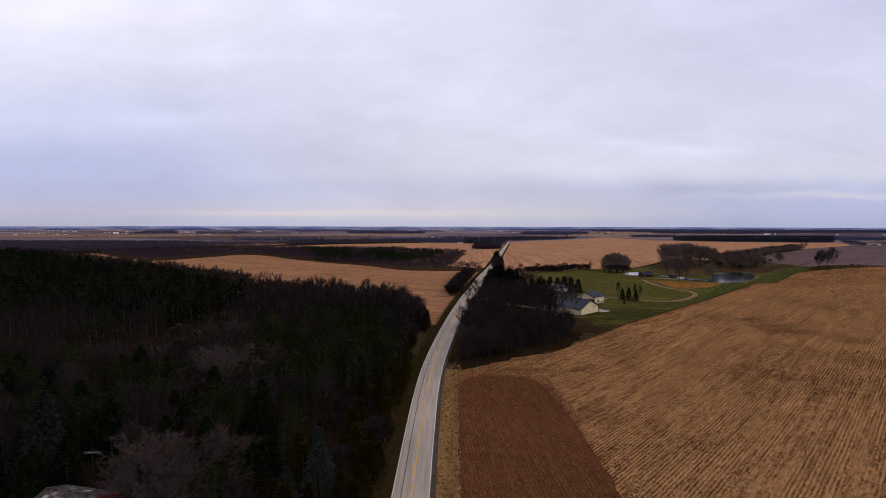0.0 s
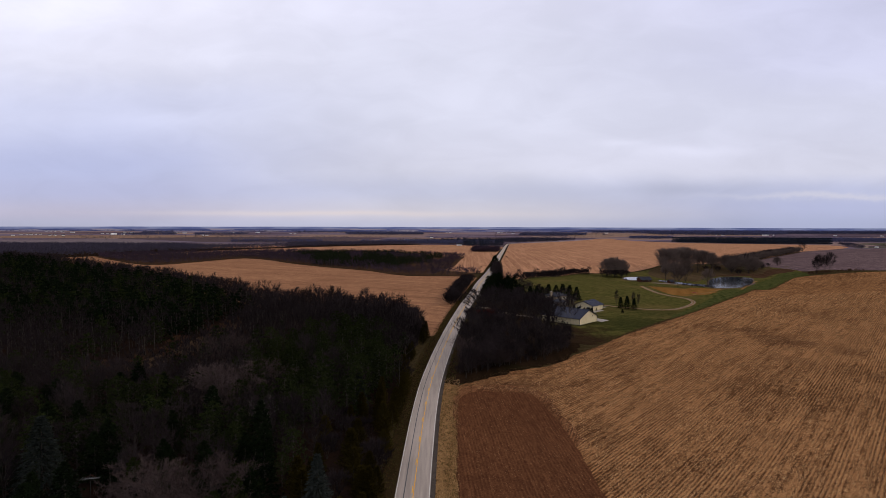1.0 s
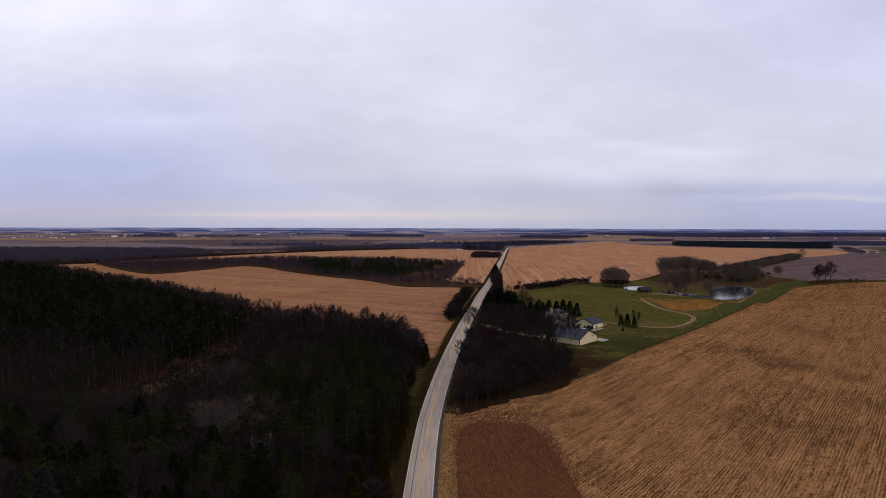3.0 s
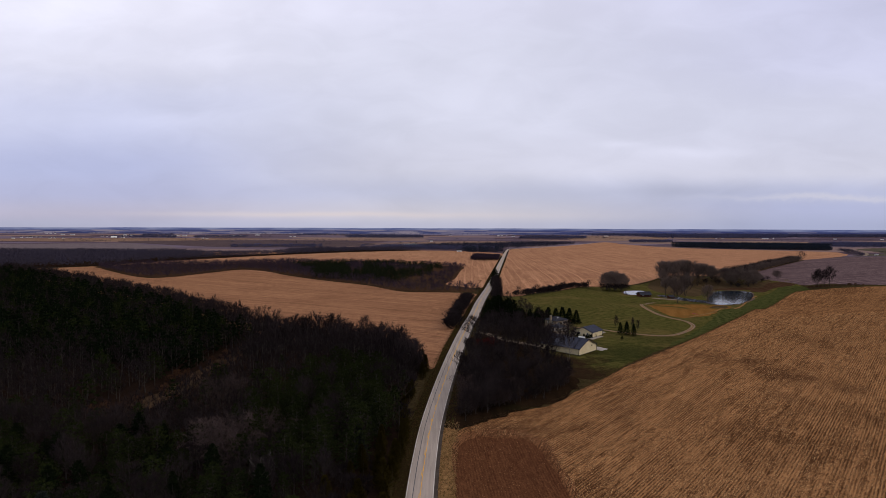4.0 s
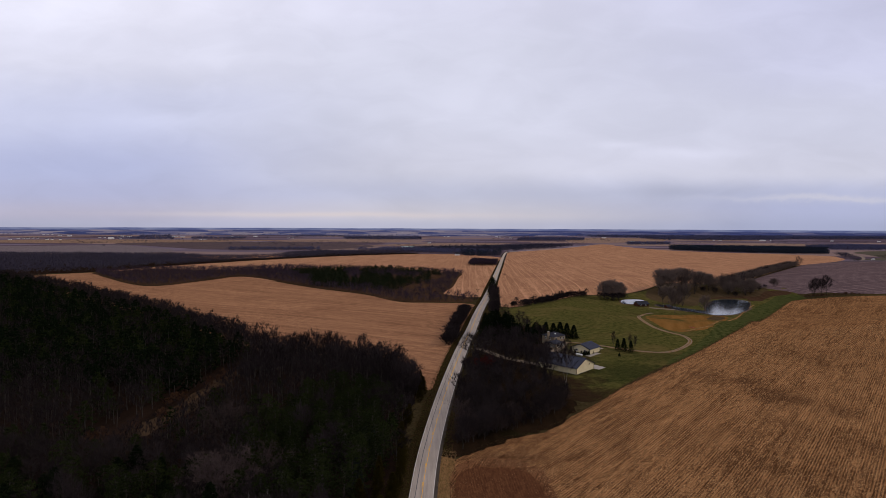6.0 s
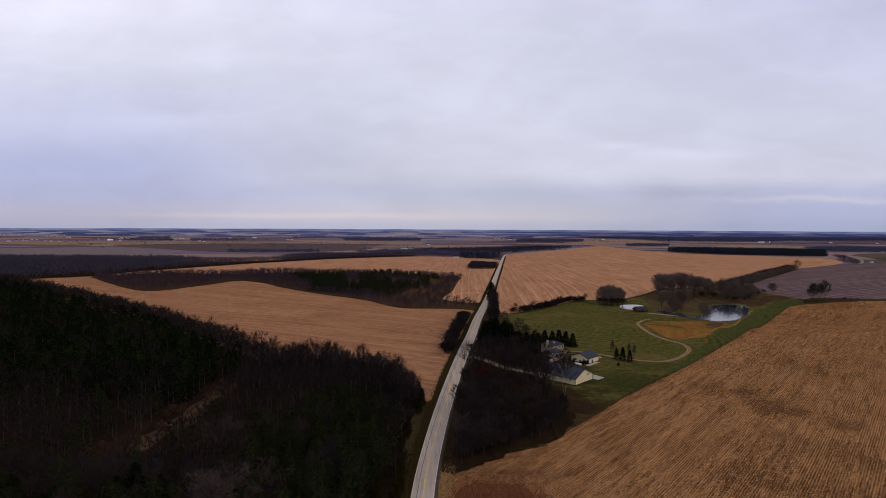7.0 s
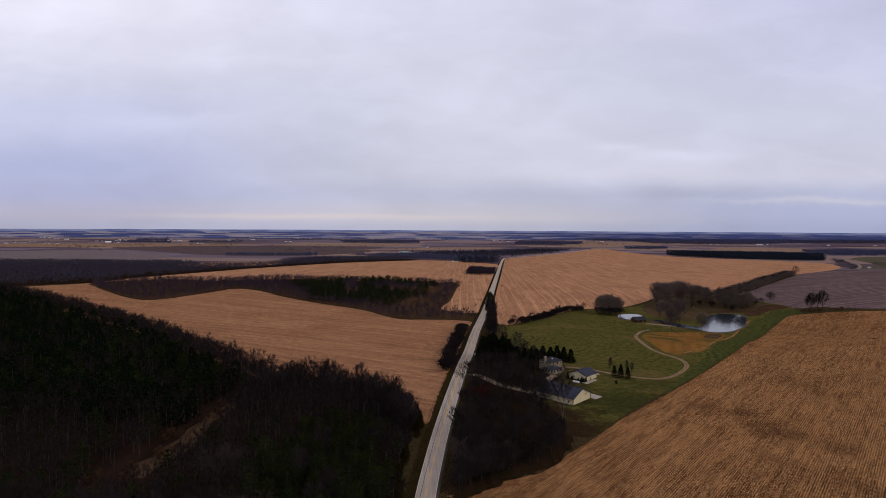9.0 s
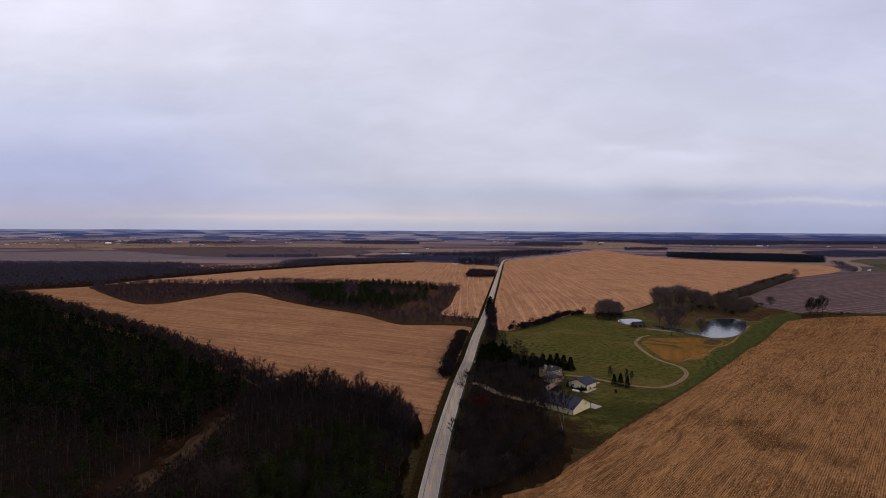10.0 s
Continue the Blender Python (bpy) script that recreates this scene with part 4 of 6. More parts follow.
def spruce_tree(seed, h, spread, whorls, arms, sprigs, size=0.4, low=0.04, droop=0.25, steep=0.0):
    """A spruce or cedar: a cone of boughs, each a fan of sprigs."""
    rng = random.Random(seed)
    wood, fine = Shape(), Shape()
    wood.tube(Vector((0, 0, -0.3)), Vector((0, 0, h * 0.98)), h * 0.016, h * 0.002, 5)
    for i in range(whorls):
        t = low + (1 - low) * (i / whorls) ** 0.92
        r = spread * max(0.0, 1 - t) ** 0.85 + 0.12
        for k in range(arms):
            turn = (k + 0.5 * (i % 2)) * 2 * math.pi / arms + rng.uniform(-0.3, 0.3)
            rr = r * rng.uniform(0.78, 1.10)
            out = Vector((math.cos(turn), math.sin(turn), 0))
            across = Vector((-out.y, out.x, 0))
            for s in range(sprigs):
                u = 0.25 + 0.75 * (s + rng.random()) / sprigs
                p = Vector((0, 0, h * t)) + out * rr * u + Vector((0, 0, rr * u * (steep - droop * u)))
                side = across * (1 if s % 2 else -1) * rng.uniform(0.2, 0.9)
                d = (out * rng.uniform(0.4, 1.0) + side + Vector((0, 0, rng.uniform(-0.15, 0.35) + steep))).normalized() * size * rng.uniform(0.7, 1.4)
                w_ = d.cross(unit(rng)).normalized() * size * 0.32
                fine.tri(p - w_, p + w_, p + d)
            tip = Vector((0, 0, h * t)) + out * rr + Vector((0, 0, rr * (steep - droop)))
            fine.tri(Vector((0, 0, h * t + 0.05)), tip + across * size * 0.25, tip - across * size * 0.25)
    return wood.arrays(), fine.arrays()


def prototype(wood_fine, bark, leaf, nm, label, category):
    (wv, wf), (cv, cf) = wood_fine
    return dict(name=nm, label=label, category=category, bark=bark, leaf=leaf, arrays=wood_fine,
                trunk=mesh_from("trunk", wv, wf, [bark]), crown=mesh_from("crown", cv, cf, [leaf]))


PLANTED = 0


def plant(kind, x, y, scale=1.0, turn=0.0, label="", group="", wide=1.0):
    """One tree with its trunk and crown."""
    global PLANTED
    PLANTED += 1
    t = empty(kind["name"], Matrix.Translation((x, y, ground_at(x, y) - 0.05)) @ Euler((0, 0, turn)).to_matrix().to_4x4(), label or kind["label"], kind["category"], group)
    t.scale = (scale * wide, scale * wide, scale)
    for nm in ("trunk", "crown"):
        ob = new(nm, kind[nm])
        ob.parent = t
    return t


def tufts(name, line, lo, hi, count, seed, tall, mats, label, wide=0.05):
    """Blades of dry grass in clumps along one side of a line."""
    g = np.random.default_rng(seed)
    p = np.array(line)
    d = np.gradient(p, axis=0)
    d /= np.hypot(d[:, 0], d[:, 1])[:, None]
    k = g.integers(0, len(p), count)
    off = g.uniform(lo, hi, count)
    root = p[k] + d[k] * g.uniform(-2, 2, count)[:, None] + np.stack([d[k, 1], -d[k, 0]], -1) * off[:, None]
    root = np.repeat(root, 4, 0) + g.normal(0, 0.16, (count * 4, 2))
    z = height(root[:, 0], root[:, 1]) + 0.05
    a, h = g.uniform(0, 2 * math.pi, len(root)), tall * np.repeat(g.uniform(0.3, 1.2, count), 4) * g.uniform(0.6, 1.2, len(root))
    side = np.stack([np.cos(a), np.sin(a), 0 * a], -1) * wide
    lean = np.stack([g.normal(0, 0.35, len(root)) * h, g.normal(0, 0.35, len(root)) * h, h], -1)
    at = np.column_stack([root, z])
    verts = np.stack([at - side, at + side, at + lean], 1).reshape(-1, 3)
    tris = np.arange(len(verts)).reshape(-1, 3)
    tint = np.repeat(g.integers(0, len(mats), count), 4)
    return tagged(new(name, mesh_from(name, verts, tris, mats, tint)), label, "grass", kind="stuff")


def stand(name, spots, kinds, label, category="woods"):
    """Many trees as one object: spots of x, y, scale, kind."""
    rng = np.random.default_rng(len(spots) + len(name))
    vs, fs, ms, base = [], [], [], 0
    mats = []
    for k in kinds:
        mats += [k["bark"], k["leaf"]]
    for x, y, s, k in spots:
        a = rng.uniform(0, 2 * math.pi)
        c, sn = math.cos(a), math.sin(a)
        rot = np.array([[c, -sn, 0], [sn, c, 0], [0, 0, 1]], np.float32)
        at = np.array([x, y, ground_at(x, y) - 0.05], np.float32)
        for which, (v, f) in enumerate(kinds[k]["arrays"]):
            vs.append(v @ rot.T * (s * np.array([rng.uniform(0.85, 1.2)] * 2 + [1.0], np.float32)) + at)
            fs.append(f + base)
            ms.append(np.full(len(f), 2 * k + which))
            base += len(v)
    return tagged(new(name, mesh_from(name, np.concatenate(vs), np.concatenate(fs), mats, np.concatenate(ms))), label, category, kind="stuff")


BARE = [prototype(bare_tree(10 + i, 12.2, s, 22, 6, 9, 0.04, fk, lo, ri, 1.9), M_BARK, M_TWIG, "bare_tree", "tall leafless deciduous tree with dense grey-brown twigs", "tree")
        for i, (s, fk, lo, ri) in enumerate([(4.0, 1, 0.22, 1.0), (4.4, 2, 0.18, 0.95), (3.5, 1, 0.26, 1.2), (5.0, 3, 0.12, 0.85)])]
TALL = [prototype(bare_tree(21 + i, 22.0, s, 32, 7, 13, 0.075, fk, 0.24, 1.25, 3.0), M_BARK, M_TWIG_TAN, "cottonwood", "tall leafless cottonwood with a broad fine-twigged crown", "tree") for i, (s, fk) in enumerate([(8.0, 2), (7.0, 1), (9.0, 3)])]
OAK = prototype(bare_tree(31, 10.4, 6.0, 26, 7, 9, 0.035, 3, 0.12, 0.6, 1.4, thick=1.6), M_BARK, M_TWIG, "spreading_tree", "broad leafless tree with spreading crooked limbs", "tree")
ROUND = prototype(bare_tree(33, 15.0, 8.4, 36, 9, 15, 0.07, 5, 0.06, 0.72, 2.0, thick=1.1), M_BARK, M_TWIG_TAN, "round_tree", "round-headed dense leafless tree on the lawn", "tree")
WILLOW = prototype(bare_tree(41, 9.0, 5.0, 44, 9, 34, 0.016, 5, 0.06, 0.6, 0.60, thick=0.8, upward=0.35), M_BARK, M_TWIG_GREY, "grey_tree", "bushy leafless tree with pale grey twigs", "tree")
DEAD = prototype(bare_tree(43, 9.0, 3.2, 13, 4, 2, 0.03, 2, 0.3, 1.0), M_BARK_PALE, M_BARK_PALE, "dead_tree", "dead tree with bleached pale branches", "tree")
BIRCH = prototype(bare_tree(47, 14.0, 3.4, 26, 6, 10, 0.03, 2, 0.35, 1.5, 1.6, thick=0.40), M_BARK_PALE, M_TWIG, "birch_tree", "slender pale-barked leafless birch", "tree")
DOGWOOD = prototype(bare_tree(53, 5.0, 3.4, 24, 7, 11, 0.035, 5, 0.05, 0.8, 1.1), M_BARK, M_TWIG_RED, "red_shrub", "dense leafless shrub with dark red twigs", "shrub")
BUSH = prototype(bare_tree(59, 4.0, 2.6, 18, 5, 9, 0.055, 5, 0.04, 0.9, 1.1, light=True), M_BARK, M_TWIG, "bare_bush", "dense leafless brown thicket bush", "bush")
RUSSET = prototype(bare_tree(61, 3.0, 1.8, 14, 5, 9, 0.06, 5, 0.04, 0.8, 0.8, light=True), M_BARK, M_SHRUB, "russet_bush", "low bush with dry russet leaves", "bush")
PINES = [prototype(pine_tree(70 + i, 13.0, s, 12, 6, 4, 7, 0.58, 0.12, pw), M_BARK, M_PINE, "pine_tree", "green white pine with soft plumed boughs", "tree") for i, (s, pw) in enumerate([(5.2, 0.45), (4.7, 0.5), (5.7, 0.42)])]
DARKS = [prototype(pine_tree(80 + i, 14.0, s, 14, 7, 4, 8, 0.75, 0.06, pw), M_BARK, M_PINE_DARK, "dark_pine", "tall dense dark green conifer", "tree") for i, (s, pw) in enumerate([(4.9, 0.6), (4.3, 0.7)])]
SPRUCE = [prototype(spruce_tree(90 + i, 14.0, s, 34, 11, 14, 0.36), M_BARK, M_SPRUCE, "blue_spruce", "blue-grey spruce with tiered drooping boughs", "tree") for i, s in enumerate([5.4, 4.4])]
CEDARS = [prototype(spruce_tree(96 + i, 8.0, s, 22, 8, 8, 0.46, 0.03, 0.0, 0.55), M_BARK, M_CEDAR, "cedar_tree", "brownish-green cedar with dense upright foliage", "tree") for i, s in enumerate([2.1, 2.8])]
CONE = prototype(spruce_tree(99, 7.0, 2.1, 24, 9, 8, 0.36, 0.02, 0.05, 0.35), M_BARK, M_PINE_DARK, "cone_evergreen", "neat dark conical evergreen tree", "tree")
YARD_SPRUCE = prototype(spruce_tree(101, 9.0, 2.9, 24, 9, 8, 0.45), M_BARK, M_PINE_DARK, "yard_spruce", "dark green spruce in a planted row", "tree")

# lighter forms for the depth of the woods
FAR_BARE = [prototype(bare_tree(110 + i, 12.2, s, 9, 3, 7, 0.08, 1, 0.15, 0.95, 2.3, light=True), M_BARK, M_TWIG, "t", "", "") for i, s in enumerate([4.2, 5.0])]
FAR_PINE = [prototype(pine_tree(120 + i, 13.0, s, 8, 5, 2, 3, 1.4, 0.12, 0.55, light=True), M_BARK, m, "t", "", "") for i, (s, m) in enumerate([(4.9, M_PINE), (4.5, M_PINE_DARK)])]
MID_BARE = [prototype(bare_tree(115 + i, 11.5, s, 7, 2, 6, 0.2, 1, 0.10, 0.9, 3.0, light=True), M_BARK, M_TWIG_FAR, "t", "", "") for i, s in enumerate([4.6, 5.4])]
MID_PINE = [prototype(pine_tree(125, 12.0, 5.4, 7, 6, 2, 4, 1.3, 0.12, 0.36, light=True), M_BARK, M_PINE_MID, "t", "", "")]
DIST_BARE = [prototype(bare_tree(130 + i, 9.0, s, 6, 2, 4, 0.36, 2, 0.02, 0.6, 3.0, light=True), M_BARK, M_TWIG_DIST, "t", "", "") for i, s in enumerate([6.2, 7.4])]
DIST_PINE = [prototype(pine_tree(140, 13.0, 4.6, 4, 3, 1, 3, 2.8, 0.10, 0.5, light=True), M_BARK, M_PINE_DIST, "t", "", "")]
BRUSH = [prototype(bare_tree(151, 5.0, 2.6, 12, 3, 12, 0.035, 5, 0.03, 0.9, 1.4, light=True), M_BARK, M_TWIG, "t", "", "")]
LOW_BUSH = [prototype(bare_tree(150, 4.0, 2.6, 6, 2, 5, 0.22, 3, 0.05, 0.8, 1.3, light=True), M_BARK, M_TWIG, "t", "", "")]

MAIN_WOOD = [(-13, 45), (-14, 120), (-12.5, 160), (-11, 200), (-10, 222), (-9, 240), (-16, 254), (-30, 272), (-50, 288), (-72, 292), (-78, 262), (-92, 302), (-131, 340), (-200, 412), (-296, 503), (-473, 650), (-540, 700), (-700, 720), (-700, 45)]
PINE_PATCH = [(-62, 150), (-58, 186), (-46, 222), (-20, 222), (-16, 160), (-30, 122), (-44, 130)]
GLADE = [(-118, 176), (-109, 202), (-105, 227), (-104, 253), (-98, 268), (-88, 262), (-89, 238), (-86, 212), (-92, 186), (-104, 170)]
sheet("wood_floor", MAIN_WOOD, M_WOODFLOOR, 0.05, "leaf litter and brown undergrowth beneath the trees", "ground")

sheet("glade_floor", [(-108, 190), (-104, 206), (-101, 228), (-100, 250), (-96, 261), (-93, 256), (-94, 238), (-92, 216), (-97, 196), (-103, 184)], M_GLADE, 0.09, "tan dry grass on a narrow glade in the wood", "grass", ragged=1.4)
rng = random.Random(5)
near_spots, deep_spots = [], []
SPECIAL = [(-71, 98, 6), (-20.5, 91, 4), (-46, 84, 8), (-42, 131, 5), (-62, 98, 4), (-58, 87, 8), (-56, 143, 7), (-72, 178, 6)]
step_ = 5.4
yy = 48.0
while yy < 720:
    xx = -0.86 * yy - 24
    while xx < -8:
        x, y = xx + rng.uniform(-2.2, 2.2), yy + rng.uniform(-2.2, 2.2)
        xx += step_ * (1.0 if yy < 260 else 1.25 if yy < 380 else 1.5)
        if not inside(MAIN_WOOD, x, y) or any(math.hypot(x - a, y - b) < r for a, b, r in SPECIAL):
            continue
        if inside(GLADE, x, y):
            if rng.random() < 0.55:
                near_spots.append((x, y, "russet", rng.uniform(0.6, 1.1)))
            continue
        margin = not inside(MAIN_WOOD, x + 4, y + 20) and y > 225
        s = rng.uniform(0.75, 1.08)
        if margin:
            kind = "bare"
        elif inside(PINE_PATCH, x, y):
            kind = "pine" if rng.random() < 0.86 else "bare"
        elif x > -27 and y < 170:
            kind, s = rng.choice(["cedar", "cedar", "cedar", "bush", "bush"]), rng.uniform(0.7, 1.15)
        elif y < 108:
            kind, s = rng.choice(["dark", "dark", "bare", "pine"]), rng.uniform(0.5, 0.8)
        elif y < 152:
            kind = rng.choice(["pine", "pine", "dark", "bare"])
            s *= 0.85
        elif y < 225:
            kind = "bare" if rng.random() < 0.85 else "pine"
            s *= 0.82
        elif x > -92 and y > 222:
            kind = "bare"
        elif y < 246:
            kind = rng.choice(["bare", "dark"])
        else:
            kind = rng.choice(["dark", "dark", "pine", "dark", "bare"])
        (near_spots if y < 200 and x > -0.8 * y - 8 and len(near_spots) < 300 or (inside(PINE_PATCH, x, y)) or (margin and x > -80) else deep_spots).append((x, y, kind, s))
    yy += step_ * (1.0 if yy < 260 else 1.25 if yy < 380 else 1.5)
POOLS = dict(bare=BARE, pine=PINES, dark=DARKS, cedar=CEDARS, spruce=SPRUCE, bush=[BUSH], russet=[RUSSET])
for x, y, kind, s in near_spots:
    plant(rng.choice(POOLS[kind]), x, y, s, rng.uniform(0, 6.28), group="trees of the wood by the road")
edge = along([(-11, 226), (-10, 240), (-18, 254), (-32, 271), (-50, 286), (-70, 290), (-77, 268), (-82, 286), (-92, 300), (-131, 338), (-200, 410), (-296, 501), (-380, 570), (-473, 648), (-540, 698)], 2.0)
stand("wood_edge_brush", [(x + rng.uniform(-5, 2), y + rng.uniform(-7, 1.5), rng.uniform(0.7, 1.25), 0) for x, y in edge], BRUSH, "dense leafless brush along the wood's edge", "brush")
inner = [p for p in edge if p[0] > -80]
stand("wood_edge_undergrowth", [(x + rng.uniform(-12, 0), y + rng.uniform(-18, -3), rng.uniform(1.0, 1.6), 0) for x, y in inner for _ in range(2)], BRUSH, "tall leafless undergrowth inside the wood's edge", "brush")
stand("wood_edge_trees", [(x + rng.uniform(-5, 1), y + rng.uniform(-8, 0), rng.uniform(0.75, 1.1), rng.choice([0, 1])) for x, y in edge[::3]], BARE[:2], "leafless trees along the wood's edge", "woods")
for i in range(30):
    y = 62 + i * 5.3 + rng.uniform(-1.5, 1.5)
    plant(rng.choice([CEDARS[0], CEDARS[1], CEDARS[1], BUSH]), (-13.0 if y < 150 else -11.4) + rng.uniform(-1.5, 1.0), y, rng.uniform(0.6, 1.05), i, group="cedars along the road")
deep_kinds = FAR_BARE + FAR_PINE
stand("deep_wood", [(x, y, s, {"bare": rng.choice([0, 1]), "pine": 2, "dark": 3, "cedar": 2, "spruce": 3, "bush": 0, "russet": 0}[k]) for x, y, k, s in deep_spots], deep_kinds, "dense mixed wood of pines and leafless trees", "woods")
for x, y, kind, s in ((-71, 98, SPRUCE[0], 1.25), (-20.5, 91, SPRUCE[1], 0.98), (-24, 84, SPRUCE[0], 0.72), (-22, 148, SPRUCE[1], 0.8), (-20, 168, SPRUCE[1], 0.8)):
    plant(kind, x, y, s, 1.0, group="blue spruces")
for x, y, s in ((-46, 87, 1.1), (-38.5, 91, 1.0), (-51, 92, 0.7), (-41, 82, 0.75), (-54, 140, 1.2), (-47, 147, 1.1), (-60, 147, 1.0), (-70, 180, 1.1)):
    plant(WILLOW, x, y, s * 1.32, x, group="grey trees in the wood")
plant(DEAD, -42, 131, 1.0, 0.5)
for x, y, s in ((-8, 236, 1.05), (-6.5, 229, 1.0), (-10, 232, 0.95), (-7.5, 221, 0.85)):
    plant(CEDARS[0], x, y, s, x, "tall dark cedar at the wood's corner beside the field", "cedars at the corner")

# thicket and trees between the road and the barn
CLUMP = [(7, 176), (14, 181), (27, 193), (45, 213), (50, 236), (54, 262), (46, 280), (32, 292), (22, 292), (14, 272), (8, 235), (4.5, 200)]
rng = random.Random(9)
count = 0
yy = 176.0
while yy < 294:
    xx = 4.0
    while xx < 58:
        x, y = xx + rng.uniform(-1.6, 1.6), yy + rng.uniform(-1.6, 1.6)
        if inside(CLUMP, x, y) and rng.random() < (0.94 if x < 26 or y < 216 else 0.68 if x < 40 else 0.4):
            red = math.hypot((x - 26) / 1.5, y - 266) < 9 and rng.random() < 0.45
            plant(DOGWOOD if red else rng.choice(BARE if rng.random() < 0.7 else [BUSH]), x, y, rng.uniform(0.9, 1.1) if red else rng.uniform(0.6, 0.8) * (0.75 if y > 255 else 1.0), rng.uniform(0, 6), group="bare trees between road and barn")
        xx += 5.0
    yy += 5.0
plant(OAK, 18.5, 287, 1.15, 0.3, wide=1.45, label= "gnarled leafless tree leaning over the road")
for x, y, s in ((9, 183, 0.75), (14, 187, 0.8), (20, 190, 0.75), (10, 193, 0.85), (17, 198, 0.8), (26, 199, 0.75), (8, 203, 0.8)):
    plant(WILLOW, x, y, s, x, group="grey trees by the road")
for i, (x, y) in enumerate(along([(7, 179), (14, 182), (26, 192), (37, 198), (47, 212), (50, 224)], 2.4)):
    plant(rng.choice([WILLOW, BARE[0], BARE[1], BARE[3], BUSH]), x + rng.uniform(-2, 1), y + rng.uniform(0, 5), rng.uniform(0.55, 0.8), i, group="bare trees between road and barn")
plant(BIRCH, 54.6, 236, 1.3, 1.1)
for x, y, s in ((47, 246, 1.15), (44, 256, 1.05), (50, 262, 1.0), (41, 266, 0.95)):
    plant(BARE[2], x, y, s, x, "tall slim leafless tree before the barn", "tall trees before the barn")
for x, y, s in ((27, 334, 0.75), (31, 340, 1.0), (35.7, 341, 1.1), (39.5, 336, 1.0), (44.4, 341, 0.95), (29.5, 352, 0.9), (36, 352, 1.05), (42, 350, 0.95), (33, 346, 1.05), (47, 334, 0.7), (34, 334, 0.75), (55.5, 322.5, 0.62)):
    plant(rng.choice(DARKS), x, y, s, x, group="dark conifers by the driveway", wide=1.3)
for x, y, s in ((54.5, 342, 0.95), (58, 338.5, 1.0), (62, 343, 0.9), (66, 343, 1.08), (70.5, 342.5, 1.02), (74.6, 342.4, 1.12), (78.6, 341.4, 1.05), (82.5, 339.8, 0.95), (47, 344, 0.9), (50.5, 346, 0.95)):
    plant(YARD_SPRUCE, x, y, s, x, group="row of spruces behind the house", wide=1.3)
for x, y, s in ((45, 320, 0.75), (38, 322, 0.7), (50, 318, 0.6), (60, 344, 0.7), (55, 350, 0.75), (50, 360, 0.8), (70, 300, 0.6), (40, 305, 0.75), (33, 312, 0.7), (28, 326, 0.7), (36, 332, 0.75), (44, 328, 0.7), (56, 312, 0.6), (50, 300, 0.7), (58, 296, 0.6), (64, 340, 0.6), (46, 378, 0.8), (56, 384, 0.75), (40, 402, 0.8), (48, 410, 0.8), (44, 424, 0.85), (36, 316, 0.6), (64, 288, 0.55), (52, 268, 0.75), (50, 275, 0.7), (54, 262, 0.75), (46, 281, 0.7), (42, 290, 0.75), (38, 298, 0.7), (26, 312, 0.75), (30, 320, 0.8), (44, 312, 0.7), (52, 308, 0.7), (33, 338, 0.75), (48, 340, 0.7), (58, 330, 0.7), (26, 338, 0.7), (58, 362, 0.7), (34, 306, 0.65), (23, 298, 0.7), (27, 293, 0.75), (32, 290, 0.7), (36, 286, 0.75), (22, 306, 0.65), (40, 298, 0.7), (44, 300, 0.65), (47, 294, 0.65), (55, 290, 0.6)):
    plant(rng.choice(BARE), x, y, s, x, group="bare yard trees")
plant(SPRUCE[1], 55, 332, 0.6, 0.0)
for x, y, s in ((99.3, 308, 0.95), (102, 305.4, 1.1), (105.2, 303.4, 0.95)):
    plant(CONE, x, y, s, x, group="three conical evergreens")
for x, y, s in ((98.5, 313, 0.72), (107, 310, 0.66), (109.5, 309, 0.6)):
    plant(BARE[2], x, y, s, x, "slim upright leafless tree beside the evergreens", "small bare trees behind the evergreens", 0.5)
# along the road farther on
for i, (x, y, s) in enumerate(((58, 604, 1.0), (56, 590, 0.95), (53, 572, 0.75), (51, 554, 0.6))):
    plant(DARKS[0], x, y, s, x, group="roadside pines", wide=1.3)
for i in range(74):
    t = rng.random()
    x, y = 42 + 14 * t + rng.uniform(-3.5, 3.5), 420 + 150 * t
    plant(rng.choice([BUSH, BUSH, BARE[0], BARE[2]]), x, y, rng.uniform(0.6, 0.95) * (0.8 if t < 0.3 else 1), i, group="roadside thicket")
for i in range(84):
    t = rng.random()
    x, y = 5.2 + 16.0 * t + rng.uniform(-2.6, 2.6), 312 + 132 * t
    plant(rng.choice([BUSH]) if i % 9 else BARE[2], x, y, rng.uniform(0.9, 1.45) * (0.5 if i % 9 == 0 else 1), i, group="thicket on the roadside bank")
# hedge between lawn and far field
HEDGE = along([(62, 474), (77, 484), (99, 520), (125, 574), (138, 594), (151, 604), (162, 612)], 2.2)
for i, (x, y) in enumerate(HEDGE):
    big = rng.random() < 0.22
    plant(BARE[i % 3] if big else BUSH, x + rng.uniform(-1.5, 1.5), y + rng.uniform(-1.5, 1.5), rng.uniform(0.5, 0.65) if big else rng.uniform(0.8, 1.25), i, group="hedge along the lawn")
stand("hedge_brush", [(x + rng.uniform(-2, 2), y + rng.uniform(-2, 2), rng.uniform(0.4, 0.8), 0) for x, y in HEDGE], BRUSH, "low leafless brush filling the lawn hedge", "brush")
for x, y, s in ((184, 592, 0.95), (192, 596, 0.9), (177, 597, 0.85), (187, 601, 1.0), (180, 604, 0.9), (196, 602, 0.8)):
    plant(ROUND, x, y, s * 1.22, x, group="round trees on the lawn", wide=0.82)
